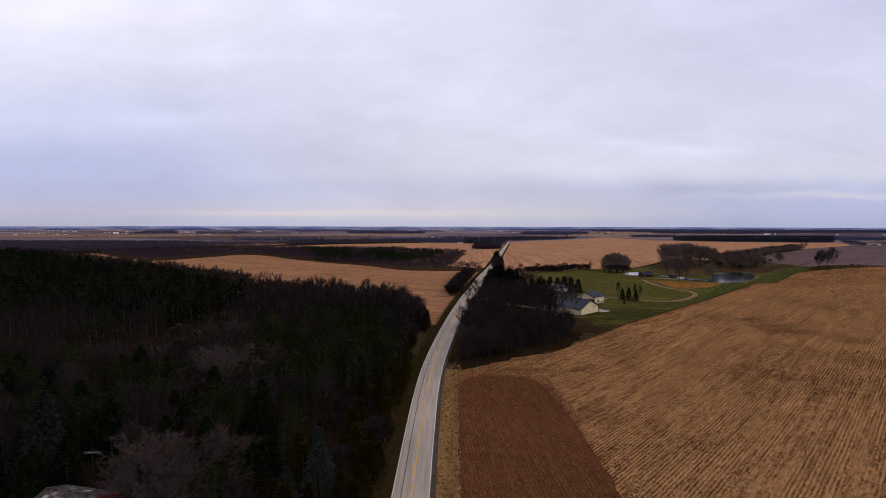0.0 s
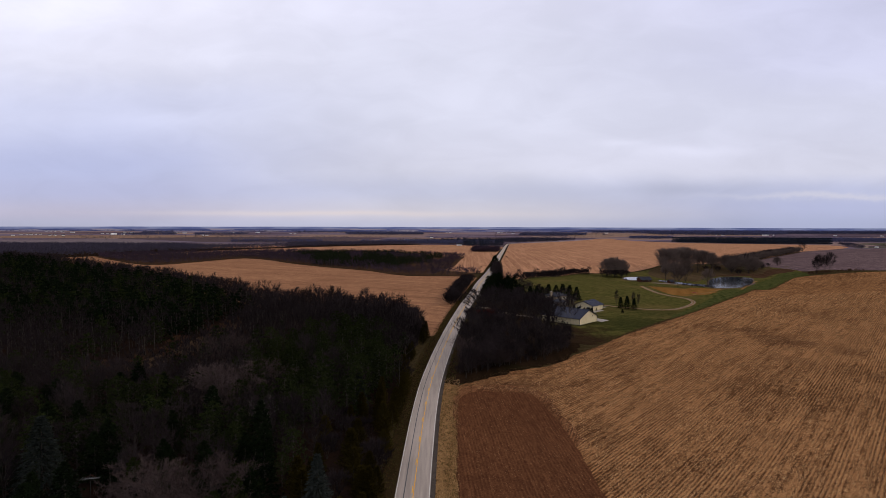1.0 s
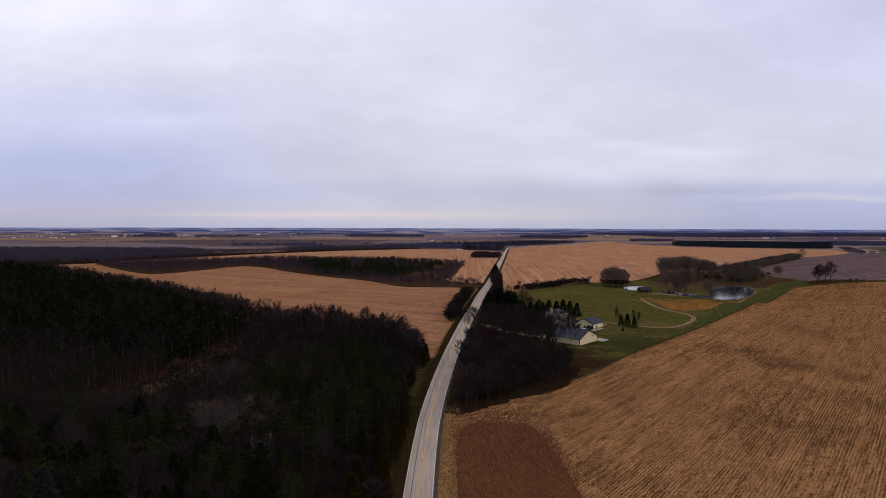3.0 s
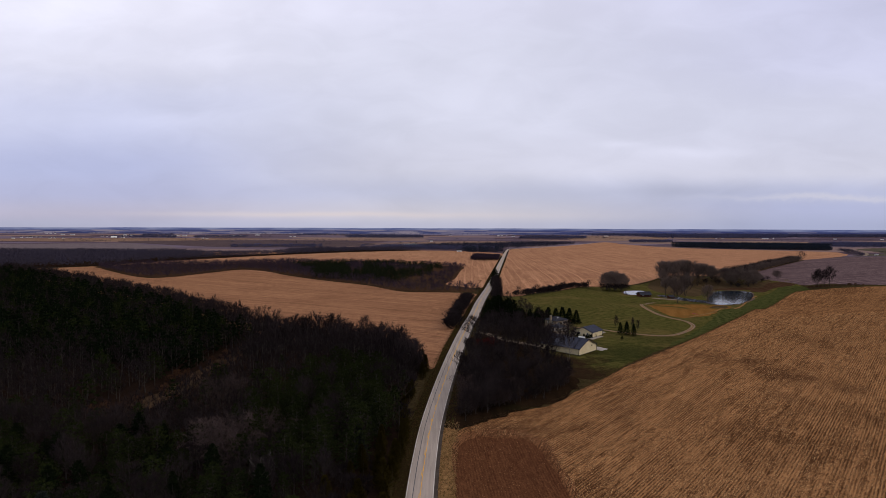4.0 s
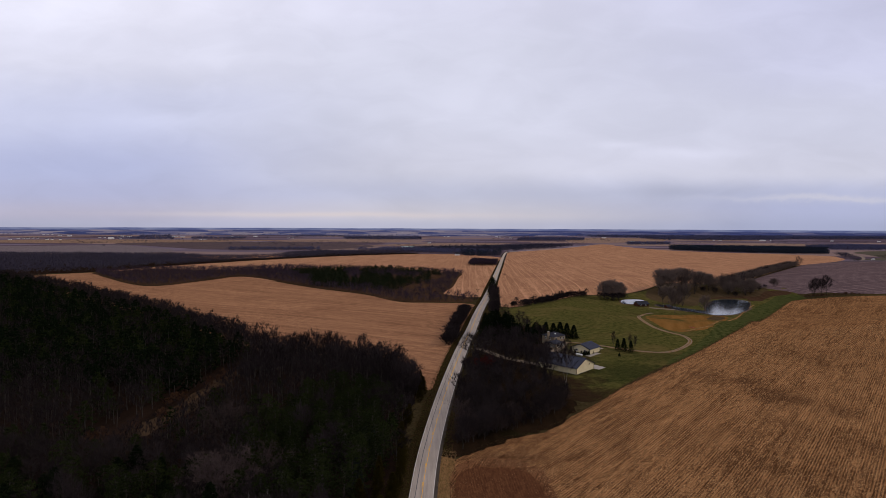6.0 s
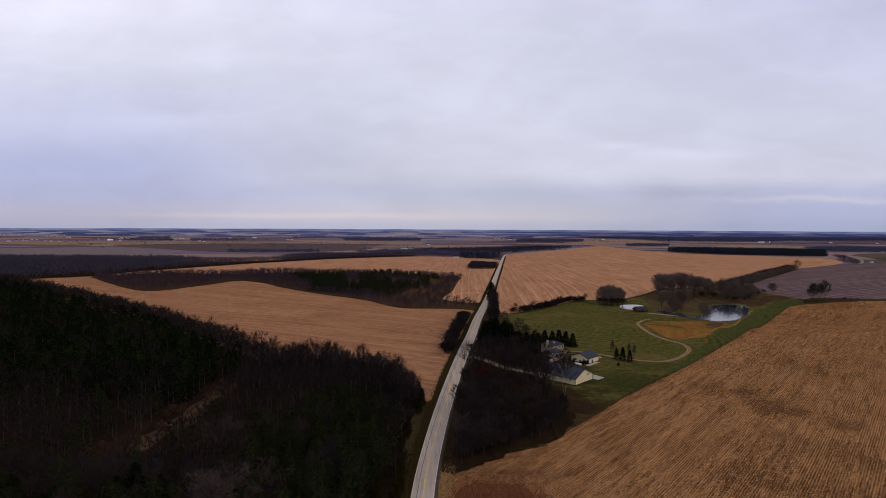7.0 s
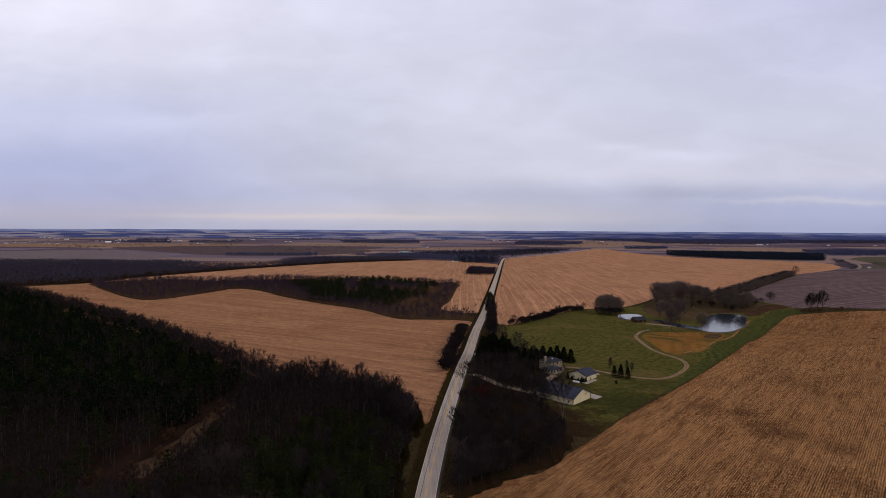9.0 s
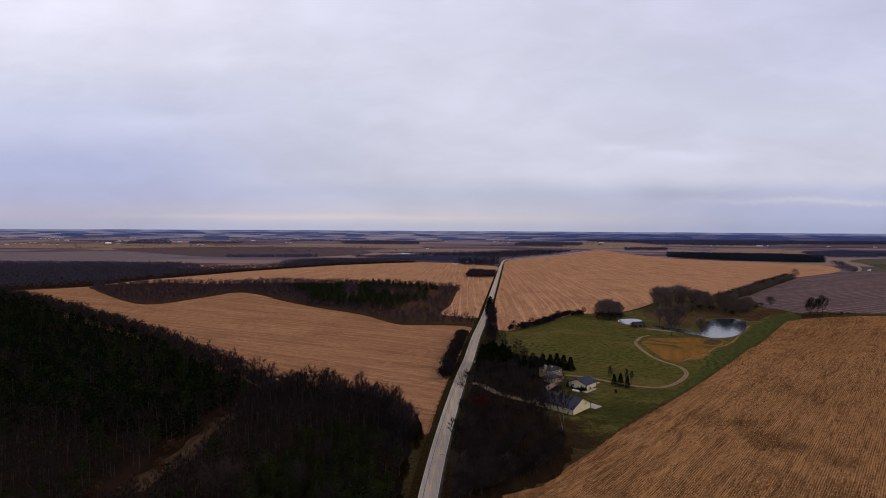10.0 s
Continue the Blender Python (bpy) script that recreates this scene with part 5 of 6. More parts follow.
for x, y, s in ((178, 588, 1.6), (184, 586, 1.7), (190, 588, 1.7), (196, 592, 1.5), (172, 594, 1.5)):
    plant(BUSH, x, y, s, x, group="undergrowth of the round trees")
# trees round the pond
for x, y, s, k in ((259, 650, 1.0, 0), (266, 640, 1.05, 1), (274, 650, 1.1, 2), (288, 660, 1.05, 0), (282, 642, 1.0, 1), (294, 640, 1.0, 2), (303, 655, 0.95, 0), (312, 664, 0.85, 1), (254, 640, 0.8, 1), (262, 658, 1.0, 2), (270, 662, 1.0, 0), (280, 668, 0.95, 1), (296, 668, 0.95, 2), (306, 642, 0.9, 0), (316, 652, 0.85, 1)):
    plant(TALL[k], x, y, s, x, group="tall trees behind the pond")
for x, y, s, k in ((214, 504, 0.85, 1), (233, 554, 0.8, 0), (242, 552, 0.9, 2), (246, 563, 0.8, 1), (239, 500, 0.7, 1), (228, 566, 0.75, 1)):
    plant(TALL[k], x, y, s, x, "slim leafless tree at the water's edge", "trees at the water's edge")
for x, y, s in ((322, 655, 0.85), (334, 640, 0.85), (343, 622, 1.0), (352, 628, 1.0), (362, 642, 0.8), (338, 660, 0.85), (350, 652, 0.8), (395, 655, 0.6), (325, 672, 0.8), (312, 680, 0.8), (328, 630, 0.9), (340, 648, 0.9), (356, 634, 0.9), (332, 684, 0.75)):
    plant(ROUND, x, y, s, x, "broad leafless tree on the far bank of the pond", "trees on the far bank")
for x, y, s in ((372, 646, 0.8), (380, 648, 0.7), (330, 618, 0.9), (366, 636, 0.9), (318, 640, 1.0), (308, 650, 0.9)):
    plant(BUSH, x, y, s * 1.3, x, group="bushes on the far bank")
for x, y, s in ((396, 588, 0.85), (399, 590, 1.0), (405, 588, 0.95), (409, 586, 1.1)):
    plant(BARE[2], x, y, s * 1.45, x, "slim leafless tree standing between two fields", "trees between the fields")
for i in range(16):
    plant(RUSSET, 390 + i * 3.2, 587 - 0.2 * i * 3.2 + 2 + rng.uniform(-2, 2), rng.uniform(0.5, 0.9), i, group="low brush between the fields")
hedge_f = along([(345, 680), (386, 722), (426, 766), (506, 862), (597, 968), (668, 1050)], 4.0)
hedge_spots = [(x + rng.uniform(-5, 5), y + rng.uniform(-5, 5), rng.uniform(0.55, 0.9), rng.choice([0, 1])) for x, y in hedge_f]
hedge_spots += [(x + rng.uniform(-7, 7), y + rng.uniform(-7, 7), rng.uniform(0.9, 1.7), 2) for x, y in hedge_f for _ in range(4)]
HEDGE_BRUSH = prototype(bare_tree(152, 5.0, 3.0, 8, 2, 7, 0.16, 5, 0.03, 0.8, 1.6, light=True), M_BARK, M_TWIG_TAN, "t", "", "")
stand("field_hedge", hedge_spots, FAR_BARE + [HEDGE_BRUSH], "thick leafless hedge of trees between two fields", "hedge")
plant(BARE[3], 684, 1056, 1.3, 0.4)
# mid-distance copse on the left
COPSE = [(-508, 830), (-465, 768), (-405, 698), (-364, 654), (-327, 626), (-306, 634), (-294, 660), (-278, 703), (-266, 735), (-233, 718), (-181, 660), (-131, 610), (-75, 562), (-37, 506), (8, 503), (24, 503), (31, 510), (31, 528), (26, 546), (4, 570), (16, 640), (26, 760), (34, 830), (22, 880), (0, 860), (-20, 900), (-112, 890), (-252, 905), (-336, 872), (-440, 900)]
OPEN = [(-46, 578), (-40, 614), (-31, 640), (-15, 640), (-4, 690), (10, 720), (8, 790), (-8, 795), (-20, 712), (-9, 640), (-6, 602), (-27, 574)]


def scatter(poly, step, seed, jitter=0.45):
    r = random.Random(seed)
    xs, ys = [p[0] for p in poly], [p[1] for p in poly]
    out, y = [], min(ys)
    while y < max(ys):
        x = min(xs)
        while x < max(xs):
            q = (x + r.uniform(-jitter, jitter) * step, y + r.uniform(-jitter, jitter) * step)
            if inside(poly, *q):
                out.append(q)
            x += step
        y += step
    return out


sheet("copse_floor", COPSE, M_REED, 0.26, "brown undergrowth of the copse", "ground")
PINE_BLOCK = [(-225, 800), (-160, 690), (-142, 622), (-128, 612), (-62, 586), (-44, 556), (-34, 640), (-14, 668), (-6, 720), (4, 800), (-4, 880), (-80, 890), (-137, 890), (-178, 840)]
spots = []
for x, y in scatter(COPSE, 7.8, 3):
    if inside(OPEN, x, y) and rng.random() < 0.88:
        continue
    green = inside(PINE_BLOCK, x, y) and noise.noise(Vector((x * 0.028, y * 0.014, 0.3))) > -0.28
    small = 0.72 if x > -70 and y < 600 else 0.8 if x > -60 or x < -300 else 1.0
    spots.append((x, y, rng.uniform(0.5, 0.85) * small, 2 if green else rng.choice([0, 1])))
stand("copse", spots, MID_BARE + MID_PINE, "copse of leafless trees with a block of dark pines", "woods")
front = along([(-508, 832), (-465, 770), (-405, 700), (-364, 656), (-327, 629), (-306, 637), (-294, 663), (-278, 706), (-266, 738), (-233, 720), (-181, 662), (-131, 612), (-75, 564), (-37, 509), (8, 506), (30, 508)], 3.2)
stand("copse_edge", [(x + rng.uniform(-3, 3), y + rng.uniform(-2, 5), rng.uniform(0.3, 0.62), rng.choice([0, 1])) for x, y in front], MID_BARE, "dense leafless brush along the copse's edge", "brush")
# wooded belts and far woods
BELT = [(-1500, 720), (-720, 735), (-600, 775), (-556, 815), (-515, 842), (-503, 935), (-433, 1125), (-399, 1218), (-259, 1466), (-122, 1604), (-60, 1660), (-120, 1760), (-372, 1740), (-420, 1520), (-400, 1370), (-520, 1280), (-650, 1420), (-746, 1430), (-988, 1440), (-1500, 1480)]
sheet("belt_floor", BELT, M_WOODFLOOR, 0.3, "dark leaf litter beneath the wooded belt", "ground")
stand("wooded_belt", [(x, y, rng.uniform(0.8, 1.15), rng.choice([0, 1])) for x, y in scatter(BELT, 14.0, 4)], DIST_BARE, "wide belt of leafless purple-brown woods with haze in their colour", "woods")
stand("conifer_block", [(x, y, rng.uniform(1.2, 1.45), 0) for x, y in scatter([(895, 2150), (936, 1985), (985, 1800), (1066, 1685), (1160, 1665), (1330, 1900), (1300, 2100), (960, 2330)], 12.0, 5)], DIST_PINE, "long dark block of planted conifers", "woods")
ROADEND = [(-150, 2120), (60, 1800), (150, 1720), (205, 1860), (300, 2020), (400, 2220), (560, 2560), (700, 2900), (520, 2950), (250, 2600), (-20, 2300)]
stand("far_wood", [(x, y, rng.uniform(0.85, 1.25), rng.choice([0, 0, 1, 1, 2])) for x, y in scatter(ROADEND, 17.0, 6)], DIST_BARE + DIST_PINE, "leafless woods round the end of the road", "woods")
CLUMP_BUSH = [prototype(bare_tree(153, 4.0, 2.4, 9, 3, 7, 0.14, 5, 0.05, 0.9, 1.4, light=True), M_BARK, M_TWIG_FAR, "t", "", "")]
stand("roadside_clump", [(x, y, rng.uniform(1.0, 1.9), 0) for x, y in scatter([(56, 1050), (108, 1055), (122, 1180), (74, 1215)], 5.5, 7)], CLUMP_BUSH, "clump of bare bushes beside the road", "bushes")
stand("yard_conifers", [(x, y, rng.uniform(0.8, 1.2), rng.choice([0, 0, 1])) for x, y in scatter([(70, 1490), (155, 1470), (180, 1600), (60, 1640)], 11.0, 8)], DIST_PINE + DIST_BARE, "conifers round a white house by the road", "trees")
stand("field_bushes", [(x, y, rng.uniform(0.5, 0.9), 0) for x, y in [(41, 590), (36, 540), (35, 530), (93, 797), (24, 850), (28, 840), (32, 860), (20, 880), (15, 800), (10, 740), (33, 508), (34, 518)]], LOW_BUSH, "single bare bushes at field edges", "bushes")
strips = []
r = random.Random(12)
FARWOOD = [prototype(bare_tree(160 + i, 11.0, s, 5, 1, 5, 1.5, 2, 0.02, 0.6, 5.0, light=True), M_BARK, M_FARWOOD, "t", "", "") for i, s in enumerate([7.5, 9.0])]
# scattered single trees, short rows and farmyard groves on the plain
for k in range(120):
    y0 = 2300 + 2500 * (k / 120) ** 0.8 + r.uniform(-40, 40)
    x0 = r.uniform(-0.85, 0.85) * y0
    if 100 < x0 < 1250 and y0 < 3200 or x0 > 0.35 * y0 and y0 > 3700:
        continue
    length = r.uniform(30, 220)
    for i in range(int(length / r.choice([11, 16, 34]))):
        strips.append((x0 + r.random() * length, min(y0 + r.uniform(-10, 10), 4885), r.uniform(0.5, 0.95), 2 if k % 6 == 1 else r.choice([0, 1])))
for lo, hi, y, step in ((2143, 2830, 3600, 11.0), (1490, 1930, 3430, 16.0), (-2000, -900, 2960, 60.0), (-1250, -300, 3300, 34.0), (300, 900, 3350, 30.0)):
    for x in np.arange(lo, hi, step):
        strips.append((x + r.uniform(-6, 6), y + 0.1 * (x - lo) + r.uniform(-6, 6), r.uniform(0.7, 1.15), r.choice([0, 1])))
WOODLOTS = [([(-2213, 3769), (-1802, 3809), (-1880, 3960), (-2320, 3950)], 20, 1.1), ([(-2240, 4180), (-2020, 4200), (-2060, 4330), (-2300, 4300)], 22, 1.3), ([(-1730, 3868), (-1380, 3900), (-1420, 4150), (-1780, 4080)], 22, 1.0),
            ([(-653, 3900), (-400, 3860), (-128, 3922), (-140, 4250), (-420, 4420), (-760, 4380)], 23, 1.2), ([(-1159, 4433), (-774, 4480), (-800, 4600), (-1180, 4560)], 24, 1.1),
            ([(524, 3830), (760, 3760), (992, 3853), (1100, 4230), (640, 4300)], 23, 1.15), ([(1060, 3138), (1180, 3110), (1305, 3165), (1400, 3400), (1150, 3420)], 19, 1.0),
            ([(1600, 4060), (1726, 3992), (2100, 3950), (2440, 4061), (2600, 4200), (2900, 4300), (3250, 4330), (3600, 4409), (4100, 4500), (4200, 4890), (1200, 4890), (1300, 4600), (1560, 4500)], 25, 1.35),
            ([(1571, 2200), (1768, 2230), (2050, 2420), (2300, 2800), (2250, 3100), (1900, 2900), (1720, 2560)], 21, 1.0), ([(-4000, 4800), (1200, 4800), (1200, 4890), (-4000, 4890)], 44, 1.0),
            ([(30, 1640), (150, 1600), (180, 1780), (40, 1960), (-140, 2080), (-300, 1950), (-100, 1760)], 16, 0.85), ([(-719, 1891), (-413, 1938), (-440, 2020), (-740, 1960)], 15, 0.9)]
for poly, step, tall in WOODLOTS:
    for x, y in scatter(poly, step, int(abs(poly[0][0]))):
        if noise.noise(Vector((x * 0.006, y * 0.004, 3.1))) > -0.42:
            strips.append((x, y, tall * r.uniform(0.8, 1.15), 2 if r.random() < 0.03 else r.choice([3, 4])))
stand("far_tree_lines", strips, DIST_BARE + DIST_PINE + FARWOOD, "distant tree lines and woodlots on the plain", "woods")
orchard_rows = [(1010 + i * 16 + j * 9.0, 1235 + j * 14 + i * 2.0, r.uniform(0.5, 0.7), 0) for i in range(30) for j in range(24) if r.random() < 0.93]
stand("orchard_trees", orchard_rows, LOW_BUSH, "rows of small leafless orchard trees", "orchard")
stand("lane_brush", [(930 + 330 * q + r.uniform(-22, 10), 1240 + 500 * q + r.uniform(-10, 10), r.uniform(0.4, 0.8), r.choice([0, 1])) for q in np.linspace(-0.1, 1, 90)], DIST_BARE, "bare brush along the orchard lane", "brush")


# ---------------------------------------------------------------- buildings
def box(bm, x0, y0, z0, x1, y1, z1):
    v = [bm.verts.new(p) for p in ((x0, y0, z0), (x1, y0, z0), (x1, y1, z0), (x0, y1, z0), (x0, y0, z1), (x1, y0, z1), (x1, y1, z1), (x0, y1, z1))]
    for f in ((0, 3, 2, 1), (4, 5, 6, 7), (0, 1, 5, 4), (1, 2, 6, 5), (2, 3, 7, 6), (3, 0, 4, 7)):
        bm.faces.new([v[k] for k in f])
    return v


def slab(bm, corners, thick):
    """A plate with these upper corners, thick downwards."""
    top = [bm.verts.new(c) for c in corners]
    low = [bm.verts.new((c[0], c[1], c[2] - thick)) for c in corners]
    bm.faces.new(top)
    bm.faces.new(low[::-1])
    n = len(top)
    for k in range(n):
        bm.faces.new((top[k], low[k], low[(k + 1) % n], top[(k + 1) % n]))


def boxed(name, mat, parent, *b, label=""):
    bm = bmesh.new()
    box(bm, *b)
    return part(name, bm, mat, parent, label)


def window(parent, side, along_, z, w_, h_, L, W, glass=M_GLASS, frame_mat=M_PAINT_W, name="window"):
    """A window or door on one side of a box house: s, n long walls, e, w ends."""
    t = {"s": (along_, -W / 2, 0), "n": (-along_, W / 2, 180), "e": (L / 2, along_, 90), "w": (-L / 2, -along_, 270)}[side]
    m = Matrix.Translation((t[0], t[1], z)) @ Euler((0, 0, radians(t[2]))).to_matrix().to_4x4()
    bm = bmesh.new()
    f = 0.09
    for b in ((-w_ / 2 - f, -0.06, -f, -w_ / 2, 0.02, h_ + f), (w_ / 2, -0.06, -f, w_ / 2 + f, 0.02, h_ + f), (-w_ / 2, -0.06, -f, w_ / 2, 0.02, 0), (-w_ / 2, -0.06, h_, w_ / 2, 0.02, h_ + f)):
        box(bm, *b)
    bm.transform(m)
    ob = part(name, bm, frame_mat, parent)
    bm = bmesh.new()
    box(bm, -w_ / 2, -0.03, 0, w_ / 2, 0.015, h_)
    bm.transform(m)
    part("pane", bm, glass, ob)
    return ob


def gable_house(name, x, y, turn, L, W, eave, ridge, wall_mat, roof_mat, label, category, trim=None, over=0.45, ribs=0, group=""):
    """A building with a saddle roof: the ridge runs along its own x."""
    low = min(ground_at(x + dx * math.cos(radians(turn)) - dy * math.sin(radians(turn)), y + dx * math.sin(radians(turn)) + dy * math.cos(radians(turn))) for dx in (-L / 2, L / 2) for dy in (-W / 2, W / 2))
    h = empty(name, pose(x, y, max(low, ground_at(x, y) - 0.6) + 0.05, 0, 0, turn), label, category, group)
    t = 0.16
    boxed("wall", wall_mat, h, -L / 2, -W / 2, -0.8, L / 2, -W / 2 + t, eave)
    boxed("wall", wall_mat, h, -L / 2, W / 2 - t, -0.8, L / 2, W / 2, eave)
    for s in (-1, 1):
        bm = bmesh.new()
        xa, xb = (L / 2 - t, L / 2) if s > 0 else (-L / 2, -L / 2 + t)
        prof = [(-W / 2 + t, -0.8), (W / 2 - t, -0.8), (W / 2 - t, eave), (0, ridge - t), (-W / 2 + t, eave)]
        a = [bm.verts.new((xa, p, q)) for p, q in prof]
        b = [bm.verts.new((xb, p, q)) for p, q in prof]
        bm.faces.new(a[::-1])
        bm.faces.new(b)
        for k in range(5):
            bm.faces.new((a[k], a[(k + 1) % 5], b[(k + 1) % 5], b[k]))
        part("gable_wall", bm, wall_mat, h)
    slope = (ridge - eave) / (W / 2)
    for s in (-1, 1):
        bm = bmesh.new()
        e = W / 2 + over
        cs = [(-L / 2 - over, 0, ridge + 0.1), (L / 2 + over, 0, ridge + 0.1), (L / 2 + over, s * e, eave + 0.1 - slope * over), (-L / 2 - over, s * e, eave + 0.1 - slope * over)]
        slab(bm, cs if s < 0 else cs[::-1], 0.14)
        plate = part("roof_slope", bm, roof_mat, h)
        for k in range(ribs + 1 if ribs else 0):
            xr = -L / 2 - over + 0.03 + (L + 2 * over - 0.06) * k / ribs
            q = [(xr - 0.03, s * 0.19, ridge + 0.14 - slope * 0.19), (xr + 0.03, s * 0.19, ridge + 0.14 - slope * 0.19), (xr + 0.03, s * e, eave + 0.14 - slope * over), (xr - 0.03, s * e, eave + 0.14 - slope * over)]
            bm = bmesh.new()
            slab(bm, q if s < 0 else q[::-1], 0.05)
            part("roof_rib", bm, roof_mat, plate)
    boxed("ridge_cap", roof_mat, h, -L / 2 - over, -0.18, ridge + 0.06, L / 2 + over, 0.18, ridge + 0.17)
    if trim:
        for sx in (-1, 1):
            for sy in (-1, 1):
                boxed("corner_trim", trim, h, sx * L / 2 - 0.12, sy * W / 2 - 0.12, -0.8, sx * L / 2 + 0.12, sy * W / 2 + 0.12, eave - 0.02)
        for sy in (-1, 1):
            boxed("base_trim", trim, h, -L / 2 + 0.13, sy * (W / 2 + 0.02) - 0.04, -0.8, L / 2 - 0.13, sy * (W / 2 + 0.02) + 0.04, 0.25)
        for sx in (-1, 1):
            boxed("base_trim", trim, h, sx * (L / 2 + 0.02) - 0.04, -W / 2 + 0.13, -0.8, sx * (L / 2 + 0.02) + 0.04, W / 2 - 0.13, 0.25)
            for sy in (-1, 1):
                bm = bmesh.new()
                xa, xb = sx * (L / 2 + over) - 0.04, sx * (L / 2 + over) + 0.04
                e = W / 2 + over
                cs = [(xa, 0, ridge + 0.08), (xb, 0, ridge + 0.08), (xb, sy * e, eave + 0.08 - slope * over), (xa, sy * e, eave + 0.08 - slope * over)]
                slab(bm, cs if sy < 0 else cs[::-1], 0.26)
                part("verge_board", bm, trim, h)
    return h


def hip_block(h, x, y, L, W, eave, apex, wall_mat, roof_mat, over=0.5):
    """A box of walls with a hipped roof, as parts of a house."""
    t = 0.2
    boxed("wall", wall_mat, h, x - L / 2, y - W / 2, -0.8, x + L / 2, y - W / 2 + t, eave)
    boxed("wall", wall_mat, h, x - L / 2, y + W / 2 - t, -0.8, x + L / 2, y + W / 2, eave)
    boxed("wall", wall_mat, h, x - L / 2, y - W / 2 + t, -0.8, x - L / 2 + t, y + W / 2 - t, eave)
    boxed("wall", wall_mat, h, x + L / 2 - t, y - W / 2 + t, -0.8, x + L / 2, y + W / 2 - t, eave)
    boxed("eaves", M_TRIM, h, x - L / 2 - over, y - W / 2 - over, eave, x + L / 2 + over, y + W / 2 + over, eave + 0.16)
    bm = bmesh.new()
    a, b = L / 2 + over + 0.03, W / 2 + over + 0.03
    r = max(0.2, (L - W) / 2)
    low = [bm.verts.new((x + i, y + j, eave + 0.14)) for i, j in ((-a, -b), (a, -b), (a, b), (-a, b))]
    top = [bm.verts.new((x - r, y, apex)), bm.verts.new((x + r, y, apex))]
    bm.faces.new((low[0], low[1], top[1], top[0]))
    bm.faces.new((low[1], low[2], top[1]))
    bm.faces.new((low[2], low[3], top[0], top[1]))
    bm.faces.new((low[3], low[0], top[0]))
    bm.faces.new(low[::-1])
    return part("hip_roof", bm, roof_mat, h)


barn = gable_house("pole_barn", 62.46, 271.7, 135.5, 21, 16.2, 3.2, 6.6, M_CREAM, M_NAVY, "large cream metal pole barn with dark blue roof", "barn", M_TRIM, ribs=23)
for k in range(17):
    boxed("siding_rib", M_CREAM, barn, -10.0 + k * 1.2, 8.09, 0.26, -9.96 + k * 1.2, 8.115, 3.1)
for k in range(13):
    yk = -7.2 + k * 1.2
    boxed("siding_rib", M_CREAM, barn, -10.515, yk, 0.26, -10.49, yk + 0.05, 3.1 + 3.2 * (1 - abs(yk) / 8.1))
window(barn, "w", 3.6, 3.1, 0.7, 0.4, 21, 16.2, M_TRIM, M_TRIM, "vent")
window(barn, "s", -5, 0.0, 4.0, 3.0, 21, 16.2, M_PAINT_W, M_TRIM, "sliding_door")
garage = gable_house("garage", 81.0, 305.6, 45.5, 11, 11, 2.9, 5.0, M_CREAM, M_NAVY, "cream garage with dark blue metal roof", "garage", M_TRIM, ribs=12)
window(garage, "e", 1.8, 0.0, 3.0, 2.3, 11, 11, M_PAINT_W, M_TRIM, "garage_door")
window(garage, "e", -2.6, 0.0, 3.0, 2.3, 11, 11, M_PAINT_W, M_TRIM, "garage_door")
window(garage, "w", -2.4, 1.0, 1.2, 1.1, 11, 11)
window(garage, "w", 2.6, 0.0, 0.95, 2.1, 11, 11, M_TRIM, M_PAINT_W, "side_door")
house = empty("farmhouse", pose(67.6, 321.0, ground_at(66, 321) + 0.05, 0, 0, 38), "two-storey tan stone farmhouse with slate-grey hipped roofs", "house")
hip_block(house, 2.2, 3.4, 10.0, 8.6, 4.9, 7.0, M_STONE, M_SHINGLE)
hip_block(house, -4.6, -3.9, 7.4, 6.6, 2.6, 4.4, M_STONE, M_SHINGLE)
for ax in (-2.6, 0.0, 2.6):
    m = window(house, "s", ax * 0.85 - 4.6, 0.8, 1.2, 1.4, 8, 14.42)
    m = window(house, "w", ax * 0.8 + 3.9, 0.8, 1.0, 1.4, 16.62, 7)
for ax in (-0.8, 3.0, 5.6):
    window(house, "s", ax, 3.3, 1.2, 1.1, 10, 1.82)
for ax in (-5.0, -2.0):
    window(house, "w", ax, 3.3, 1.1, 1.1, 5.62, 6)
for ax in (1.5, 5.0):
    window(house, "e", ax, 3.3, 1.1, 1.1, 14.42, 6)
chim = boxed("chimney", M_STONE, house, -3.6, 2.4, 0, -2.6, 3.4, 7.6)
boxed("chimney_cap", M_CONCRETE, chim, -3.7, 2.3, 7.6, -2.5, 3.5, 7.75)
skylight = boxed("skylight", M_PAINT_W, house, 0.8, 1.2, 5.9, 1.6, 1.9, 6.35)
for nm, pts, lab in (("barn_apron", [(77.5, 268), (82, 272), (78, 277), (73.5, 273)], "grey concrete apron beside the barn"), ("garage_apron", [(86, 307), (93, 313), (88, 319), (81, 313)], "pale concrete apron before the garage"),
                     ("patio", [(78, 296), (86, 303), (88, 301), (80, 293)], "concrete strip along the garage")):
    sheet(nm, pts, M_CONCRETE, 0.16, lab, "pavement", smooth=False)


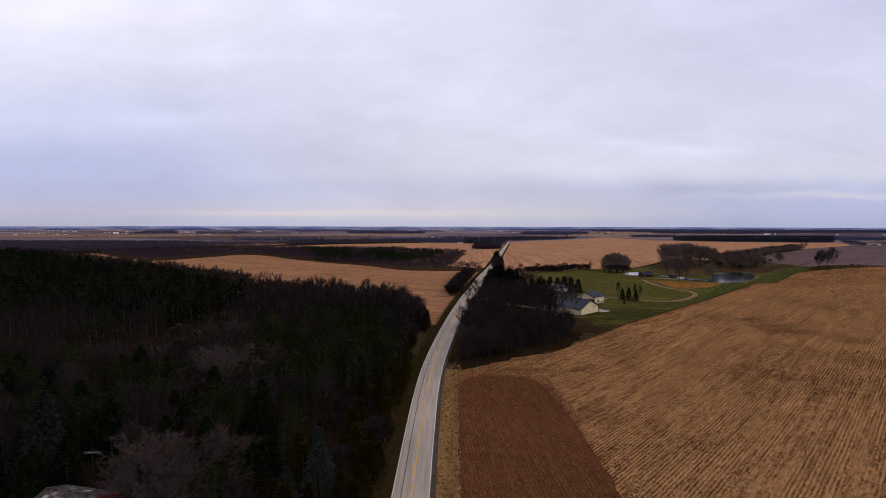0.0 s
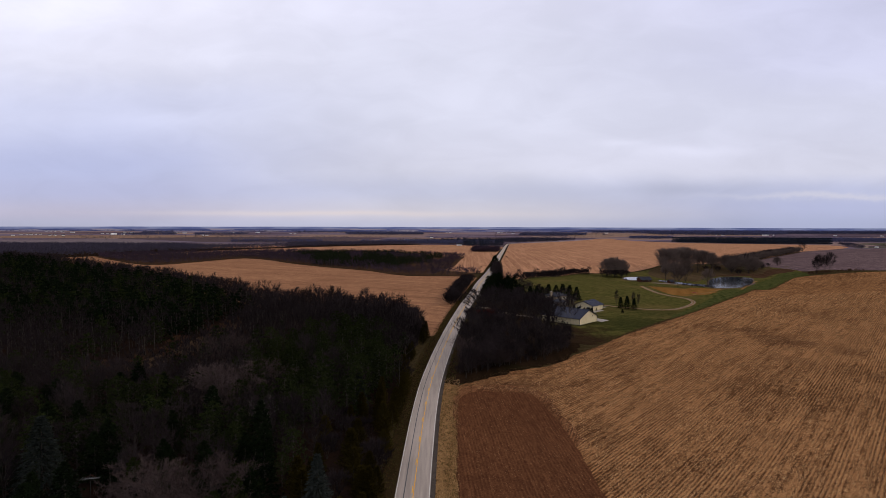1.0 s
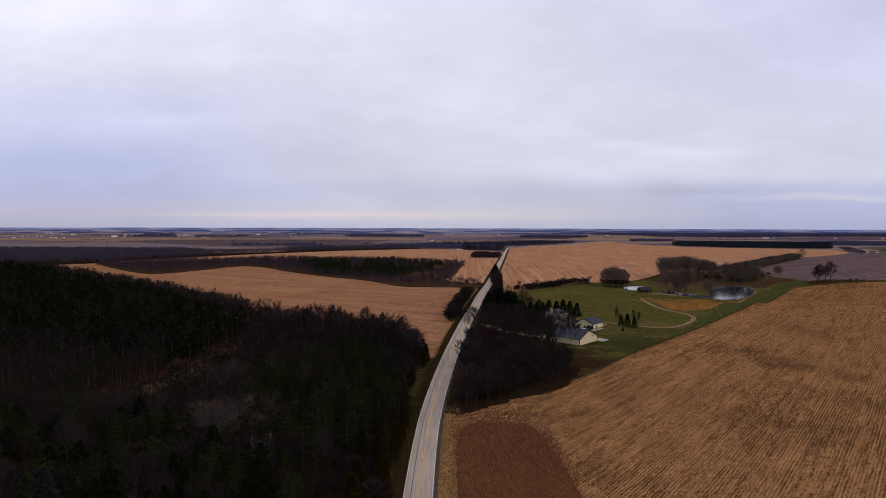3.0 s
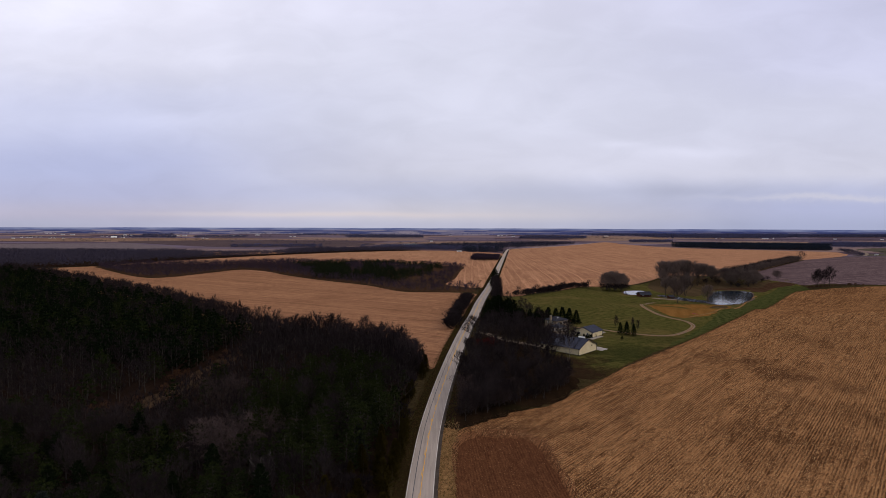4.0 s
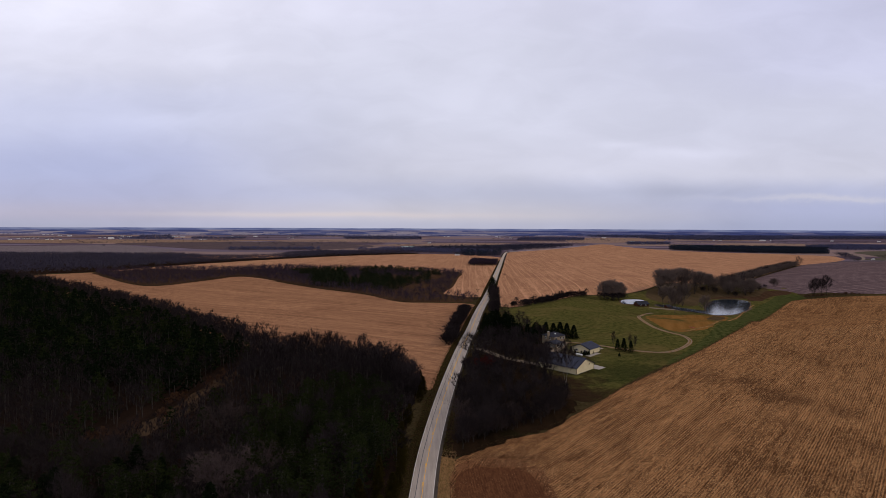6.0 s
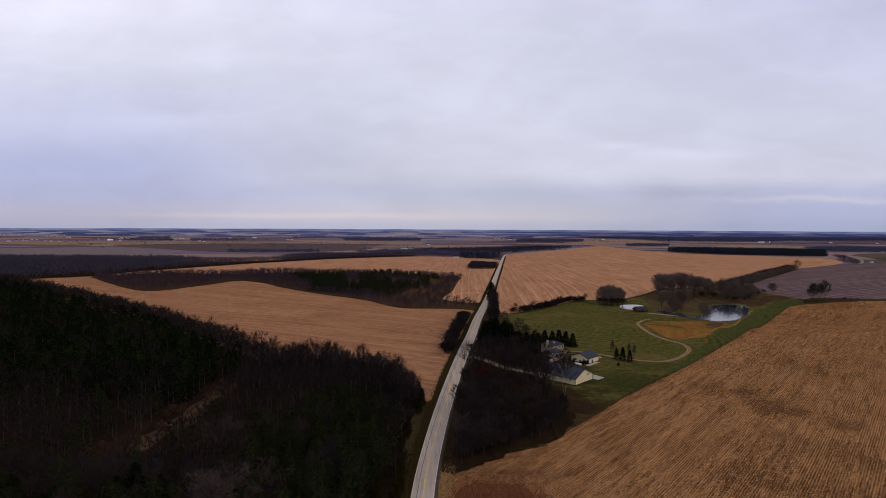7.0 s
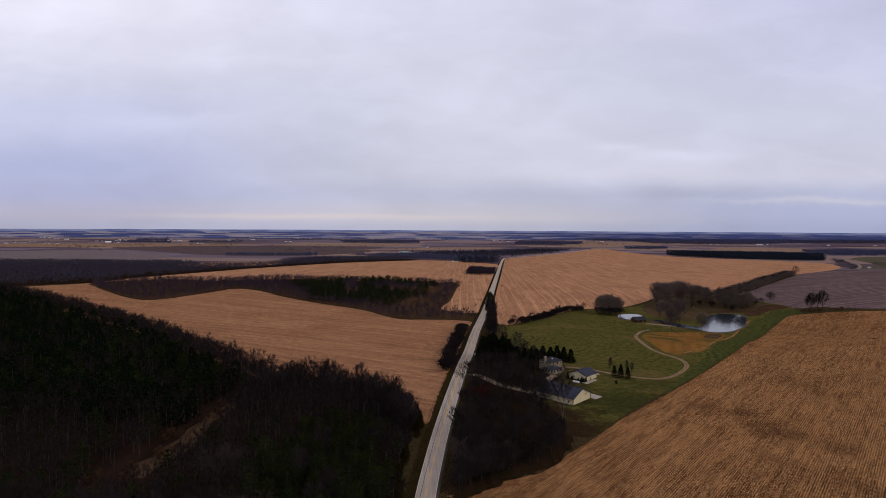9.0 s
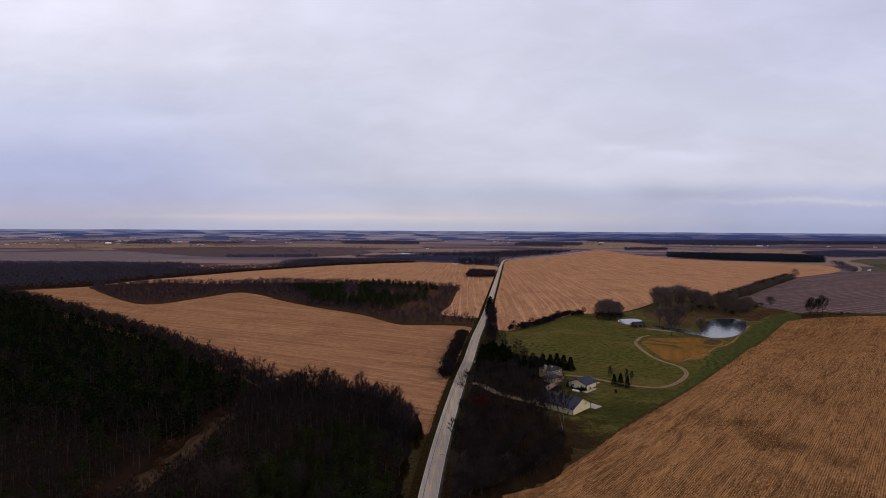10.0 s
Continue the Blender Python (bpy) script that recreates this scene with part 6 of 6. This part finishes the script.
def propane_tank(x, y, turn):
    t = empty("propane_tank", pose(x, y, ground_at(x, y) + 0.15, 0, 0, turn), "white horizontal propane tank on short legs", "tank")
    bm = bmesh.new()
    prof = [(-2.0, 0.02), (-1.95, 0.25), (-1.8, 0.42), (-1.6, 0.5), (1.6, 0.5), (1.8, 0.42), (1.95, 0.25), (2.0, 0.02)]
    rings = [[bm.verts.new((px_, r_ * math.cos(a * math.pi / 8), 0.8 + r_ * math.sin(a * math.pi / 8))) for a in range(16)] for px_, r_ in prof]
    for a, b in zip(rings, rings[1:]):
        for k in range(16):
            bm.faces.new((a[k], a[(k + 1) % 16], b[(k + 1) % 16], b[k]))
    part("tank_body", bm, M_PAINT_W, t)
    for s in (-1.2, 1.2):
        boxed("leg", M_STEEL, t, s - 0.1, -0.35, -0.1, s + 0.1, 0.35, 0.36)
    boxed("valve_dome", M_STEEL, t, -0.2, -0.2, 1.28, 0.2, 0.2, 1.5)
    return t


propane_tank(74.6, 294.6, -40)
for x, y, s in ((76.5, 297.5, 0.34), (77.5, 296.6, 0.3), (79.0, 296.4, 0.36), (80.4, 297.2, 0.33), (72.6, 305.0, 0.36), (74.2, 302.5, 0.3), (83.5, 300.6, 0.3), (96, 294.5, 0.3)):
    plant(CONE, x, y, s, x, "small clipped dark evergreen shrub", "shrubs by the garage", 1.5)

cabin = gable_house("log_cabin", 200.5, 551, 12, 11, 8, 2.7, 4.9, M_LOG, M_SHINGLE, "red-brown log cabin with dark shingled roof by the pool", "cabin", None, 0.8)
for k in range(8):
    boxed("log_course", M_LOG, cabin, -5.6, -4.07, 0.1 + k * 0.32, 5.6, -4.0, 0.33 + k * 0.32)
for ax in (-3.2, 2.8):
    window(cabin, "s", ax, 1.0, 1.3, 1.1, 11, 8.2)
window(cabin, "s", 0.2, 0.0, 1.0, 2.0, 11, 8.2, M_TRIM, M_LOG, "cabin_door")
boat = gable_house("boathouse", 221.5, 538, 20, 5, 4, 2.0, 3.2, M_LOG, M_SHINGLE, "small dark wooden boathouse at the water", "shed", None, 0.5)
window(boat, "s", 0, 0.0, 1.8, 1.7, 5, 4.05, M_TRIM, M_LOG, "boat_door")
sheet("shore_gravel", [(206, 541), (214, 536), (222, 531), (228, 526), (225, 522), (214, 529), (204, 536)], M_DRIVE, 0.16, "pale gravel landing by the water", "gravel")

kayak = empty("kayak", pose(173, 379, ground_at(173, 379) + 0.3, 0, 0, -62), "small red kayak lying on golden grass", "kayak")
bm = bmesh.new()
rings = []
for k in range(9):
    q = -1 + k / 4
    wd = 0.38 * max(0.04, 1 - q * q) ** 0.6
    rings.append([bm.verts.new((q * 2.3, wd * math.cos(a_ * math.pi / 5), 0.24 * math.sin(a_ * math.pi / 5) * (1.1 - 0.4 * abs(q)))) for a_ in range(10)])
for a_, b_ in zip(rings, rings[1:]):
    for k in range(10):
        bm.faces.new((a_[k], a_[(k + 1) % 10], b_[(k + 1) % 10], b_[k]))
part("hull", bm, M_RED, kayak)
boxed("cockpit_rim", M_TRIM, kayak, -0.5, -0.22, 0.2, 0.5, 0.22, 0.29)
# the old shed and the aerial at the near edge of the wood
shed = gable_house("old_shed", -57.6, 85.4, -14, 9.6, 6.4, 4.2, 5.2, M_RED, M_RUST, "old red board shed with weathered patchy roof", "shed", M_RED, 0.35)
for k, (a, b, c, d) in enumerate(((-5.2, -3.0, 1.1, 1.6), (-2.5, -2.6, 1.8, 1.2), (0.4, -3.1, 1.2, 1.9), (2.6, -2.2, 1.6, 1.0), (-4.0, -1.4, 1.0, 0.8), (4.3, -3.0, 1.0, 1.4), (1.0, 1.2, 1.4, 1.0), (-3.2, 1.4, 1.5, 1.1))):
    bm = bmesh.new()
    zr = lambda q: 5.35 - 0.3125 * abs(q)
    a, c = a * 0.74, c * 0.74
    b, d = b * 0.88, d * 0.8
    slab(bm, [(a, b, zr(b)), (a + c, b, zr(b)), (a + c, b + d, zr(b + d)), (a, b + d, zr(b + d))], 0.03)
    part("pale_roof_patch", bm, M_CONCRETE if k % 3 == 0 else M_BARK_PALE, shed)
mast = empty("tv_aerial", pose(-61.5, 96.5, ground_at(-61.5, 96.5), 0, 0, 10), "tall rooftop-style television aerial on a steel mast", "aerial")
boxed("mast", M_TRIM, mast, -0.03, -0.03, -0.3, 0.03, 0.03, 7.6)
boom = boxed("boom", M_STEEL, mast, -1.5, -0.03, 6.6, 1.5, 0.03, 6.66)
for k in range(8):
    boxed("element", M_STEEL, boom, -1.45 + k * 0.4, -0.8 + 0.06 * k, 6.665, -1.42 + k * 0.4, 0.8 - 0.06 * k, 6.69)
for k in range(2):
    bm = bmesh.new()
    slab(bm, [(0.07, -0.05, 7.3), (0.07, 0.05, 7.3), (0.9 - 1.9 * k, 0.05, 6.75), (0.9 - 1.9 * k, -0.05, 6.75)], 0.06)
    part("brace", bm, M_LOG, mast)

# farms on the plain
for nm, x, y, turn, L, W, e, rg, wm, rm, lab in (
        ("white_house", 49, 1545, 10, 12, 9, 4.5, 8, M_PAINT_W, M_SHINGLE, "white farmhouse with grey roof among conifers"),
        ("green_barn", -129, 2275, 8, 52, 16, 5, 8.5, M_PAINT_W, M_PALEGREEN, "long farm building with pale green roof"),
        ("white_shed", -40, 2240, 8, 40, 12, 4, 6.5, M_PAINT_W, M_STEEL, "long white shed with a steel roof"),
        ("white_shed", -75, 2290, 98, 22, 12, 5, 8, M_PAINT_W, M_STEEL, "white farm shed on the plain"),
        ("white_barn", -2242, 3830, 20, 34, 14, 6, 11, M_PAINT_W, M_PAINT_W, "big white barn in a far woodlot"),
        ("white_shed", -2190, 3850, 0, 20, 9, 4, 6, M_PAINT_W, M_STEEL, "long pale shed far on the plain"),
        ("far_house", -2560, 3660, 0, 16, 9, 5, 8, M_PAINT_W, M_SHINGLE, "far white farmhouse with a dark roof"),
        ("far_house", -2520, 3650, 90, 14, 9, 5, 8, M_PAINT_W, M_SHINGLE, "far white farmhouse with a dark roof"),
        ("far_house", -2470, 3655, 40, 14, 9, 5, 8, M_PAINT_W, M_SHINGLE, "far white farmhouse with a dark roof"),
        ("white_shed", -2900, 4400, 0, 30, 10, 4, 7, M_PAINT_W, M_STEEL, "long pale shed far on the plain"),
        ("far_house", -2040, 4260, 0, 20, 10, 5, 8, M_PAINT_W, M_SHINGLE, "far white farmhouse with a dark roof"),
        ("white_shed", -1960, 4270, 0, 30, 10, 4, 7, M_PAINT_W, M_STEEL, "long pale shed far on the plain"),
        ("white_shed", -1620, 4350, 0, 34, 10, 4, 7, M_PAINT_W, M_STEEL, "long pale shed far on the plain"),
        ("far_house", -1560, 4370, 30, 20, 10, 5, 8, M_PAINT_W, M_SHINGLE, "far white farmhouse with a dark roof"),
        ("white_shed", -1480, 4500, 30, 30, 10, 4, 7, M_PAINT_W, M_STEEL, "long pale shed far on the plain"),
        ("far_house", -60, 3300, 0, 18, 10, 5, 8, M_PAINT_W, M_SHINGLE, "far white farmhouse with a dark roof"),
        ("far_house", 560, 4380, 0, 22, 11, 5, 9, M_PAINT_W, M_SHINGLE, "far white farmhouse with a dark roof"),
        ("white_shed", 1320, 4480, 10, 34, 10, 4, 7, M_PAINT_W, M_STEEL, "long pale shed far on the plain"),
        ("white_shed", 2320, 4000, 10, 44, 12, 5, 8, M_PAINT_W, M_STEEL, "long pale shed far on the plain"),
        ("white_shed", 2390, 4020, 60, 24, 10, 5, 8, M_PAINT_W, M_STEEL, "long pale shed far on the plain"),
        ("far_house", 1205, 3300, 20, 18, 10, 5, 8, M_PAINT_W, M_SHINGLE, "far white farmhouse with a dark roof"),
        ("white_shed", 1236, 3585, 15, 26, 11, 4, 7, M_PAINT_W, M_PALEGREEN, "pale shed with a green roof beyond the crest"),
        ("far_house", 1262, 3600, 60, 16, 10, 5, 8, M_PAINT_W, M_SHINGLE, "far white farmhouse with a dark roof"),
        ("far_house", 90, 1660, 20, 14, 9, 4.5, 7.5, M_PAINT_W, M_SHINGLE, "white house among the trees at the road's end"),
        ("far_house", 3080, 3900, 20, 20, 10, 5, 8, M_PAINT_W, M_SHINGLE, "far white farmhouse with a dark roof"),
        ("white_shed", 980, 1256, 30, 7, 5, 2.2, 3.4, M_PAINT_W, M_STEEL, "small white shed at the orchard's edge"),
        ("white_shed", 994, 1272, 50, 5, 4, 2, 3, M_PAINT_W, M_STEEL, "small white shed at the orchard's edge")):
    g_ = gable_house(nm, x, y, turn, L, W, e, rg, wm, rm, lab, nm.split("_")[1], None, 0.6, group="farm buildings on the plain")
    if y < 2400:
        for ax in (-L * 0.3, L * 0.05, L * 0.33):
            window(g_, "s", ax, 1.0, 1.4, 1.4, L, W)


# small farmsteads scattered towards the skyline
r = random.Random(31)
for k in range(18):
    y = 3600 + 1200 * (k / 18) ** 0.8
    x = r.uniform(-0.78, 0.74) * y
    if 100 < x < 1500 and y < 3500:
        continue
    for j in range(r.choice([1, 2, 2, 3])):
        L = r.uniform(10, 20)
        gable_house("farm_building", x + j * 34 + r.uniform(-6, 6), y + r.uniform(-14, 14), r.uniform(-20, 20), L, 9, 3.6, 6.5, M_PAINT_W, r.choice([M_SHINGLE, M_SHINGLE, M_STEEL]), "pale farm building far out on the plain", "building", None, 0.6, group="farm buildings on the plain")


# ---------------------------------------------------------------- loose straw on the near field
def scatter_straw(name, poly, count, seed, turn, size, mats, label, rows=0.76):
    """Stalk ends and husks lying along the corn rows, and clods between them."""
    g = np.random.default_rng(seed)
    xs, ys = [p[0] for p in poly], [p[1] for p in poly]
    # more of them where the field is near
    y = min(ys) + (max(ys) - min(ys)) * g.random(count * 3) ** 1.6
    x = g.uniform(min(xs), max(xs), count * 3)
    keep = inside(poly, x, y) & (np.abs(x) < 0.85 * y + 4)
    x, y = x[keep][:count], y[keep][:count]
    a = radians(turn)
    u, v = x * math.cos(a) - y * math.sin(a), x * math.sin(a) + y * math.cos(a)
    u = np.round(u / rows) * rows + g.normal(0, 0.24, len(u))
    x, y = u * math.cos(a) + v * math.sin(a), -u * math.sin(a) + v * math.cos(a)
    z = height(x, y) + 0.15
    th = math.pi / 2 - a + g.normal(0, 0.9, len(x))
    ln, wd = size * g.uniform(0.5, 1.5, len(x)), size * g.uniform(0.16, 0.34, len(x))
    d = np.stack([np.cos(th) * ln, np.sin(th) * ln, g.uniform(0.02, 0.6, len(x)) * ln], -1)
    s = np.stack([-np.sin(th) * wd, np.cos(th) * wd, np.zeros(len(x))], -1)
    p = np.stack([x, y, z], -1)
    verts = np.stack([p - s, p + s, p + d], 1).reshape(-1, 3)
    tris = np.arange(len(verts)).reshape(-1, 3)
    return tagged(new(name, mesh_from(name, verts, tris, mats, g.integers(0, len(mats), len(tris)))), label, "straw", kind="stuff")


M_STRAW = leafy("dry_straw", (0.20, 0.108, 0.044), (0.54, 0.335, 0.155))
M_CLOD = leafy("dark_clods", (0.030, 0.014, 0.008), (0.062, 0.030, 0.015))
scatter_straw("loose_straw", [(32, 80), (32, 126), (30.5, 146), (28.5, 160), (22, 165), (11, 166), (10, 172), (37, 188), (65, 218), (118, 275), (148, 307), (191, 355), (330, 400), (330, 380), (170, 170), (80, 80)], 170000, 3, 42, 0.22, [M_STRAW, M_STRAW, M_CLOD], "loose corn straw and clods lying along the rows")
scatter_straw("tilled_residue", [(5, 80), (4.5, 150), (10, 164), (22, 164), (28, 157), (31, 140), (31.5, 110), (30, 80)], 16000, 4, -3, 0.06, [M_STRAW] * 2 + [M_CLOD] * 5, "bits of straw and clods on the tilled soil")
M_BLADE = leafy("dry_blades", (0.22, 0.128, 0.052), (0.46, 0.285, 0.135))
M_BLADE_GREEN = leafy("green_blades", (0.030, 0.032, 0.008), (0.070, 0.060, 0.017))
M_BLADE_BROWN = leafy("brown_blades", (0.040, 0.021, 0.009), (0.090, 0.050, 0.022))
tufts("verge_tufts", [p for p in fine_line if 60 < p[1] < 176], 4.3, 8.9, 3600, 21, 0.40, [M_BLADE, M_BLADE, M_BLADE, M_BLADE_GREEN, M_BLADE_BROWN], "tufts of dry grass on the field-side verge")
tufts("wood_verge_tufts", [p for p in fine_line if 60 < p[1] < 330], -7.6, -3.5, 5000, 22, 0.4, [M_BLADE_BROWN, M_BLADE_GREEN], "tufts of brown grass on the wood-side verge")
tufts("roadside_tufts", [p for p in fine_line if 176 < p[1] < 560], 3.6, 7.4, 6000, 23, 0.5, [M_BLADE_BROWN, M_BLADE_GREEN], "tufts of rough grass along the farm side of the road", 0.08)
edge_rows = along([(4.5, 164), (13, 176), (25, 186), (37, 191), (50, 206), (65, 222), (81, 241), (118, 279), (148, 311), (191, 360), (217, 391), (268, 460), (328, 534), (358, 569), (384, 581)], 1.0)
tufts("field_edge_tufts", edge_rows, -2.2, 1.2, 3500, 24, 0.32, [M_BLADE_BROWN], "dry grass and stalks along the field's edge", 0.08)
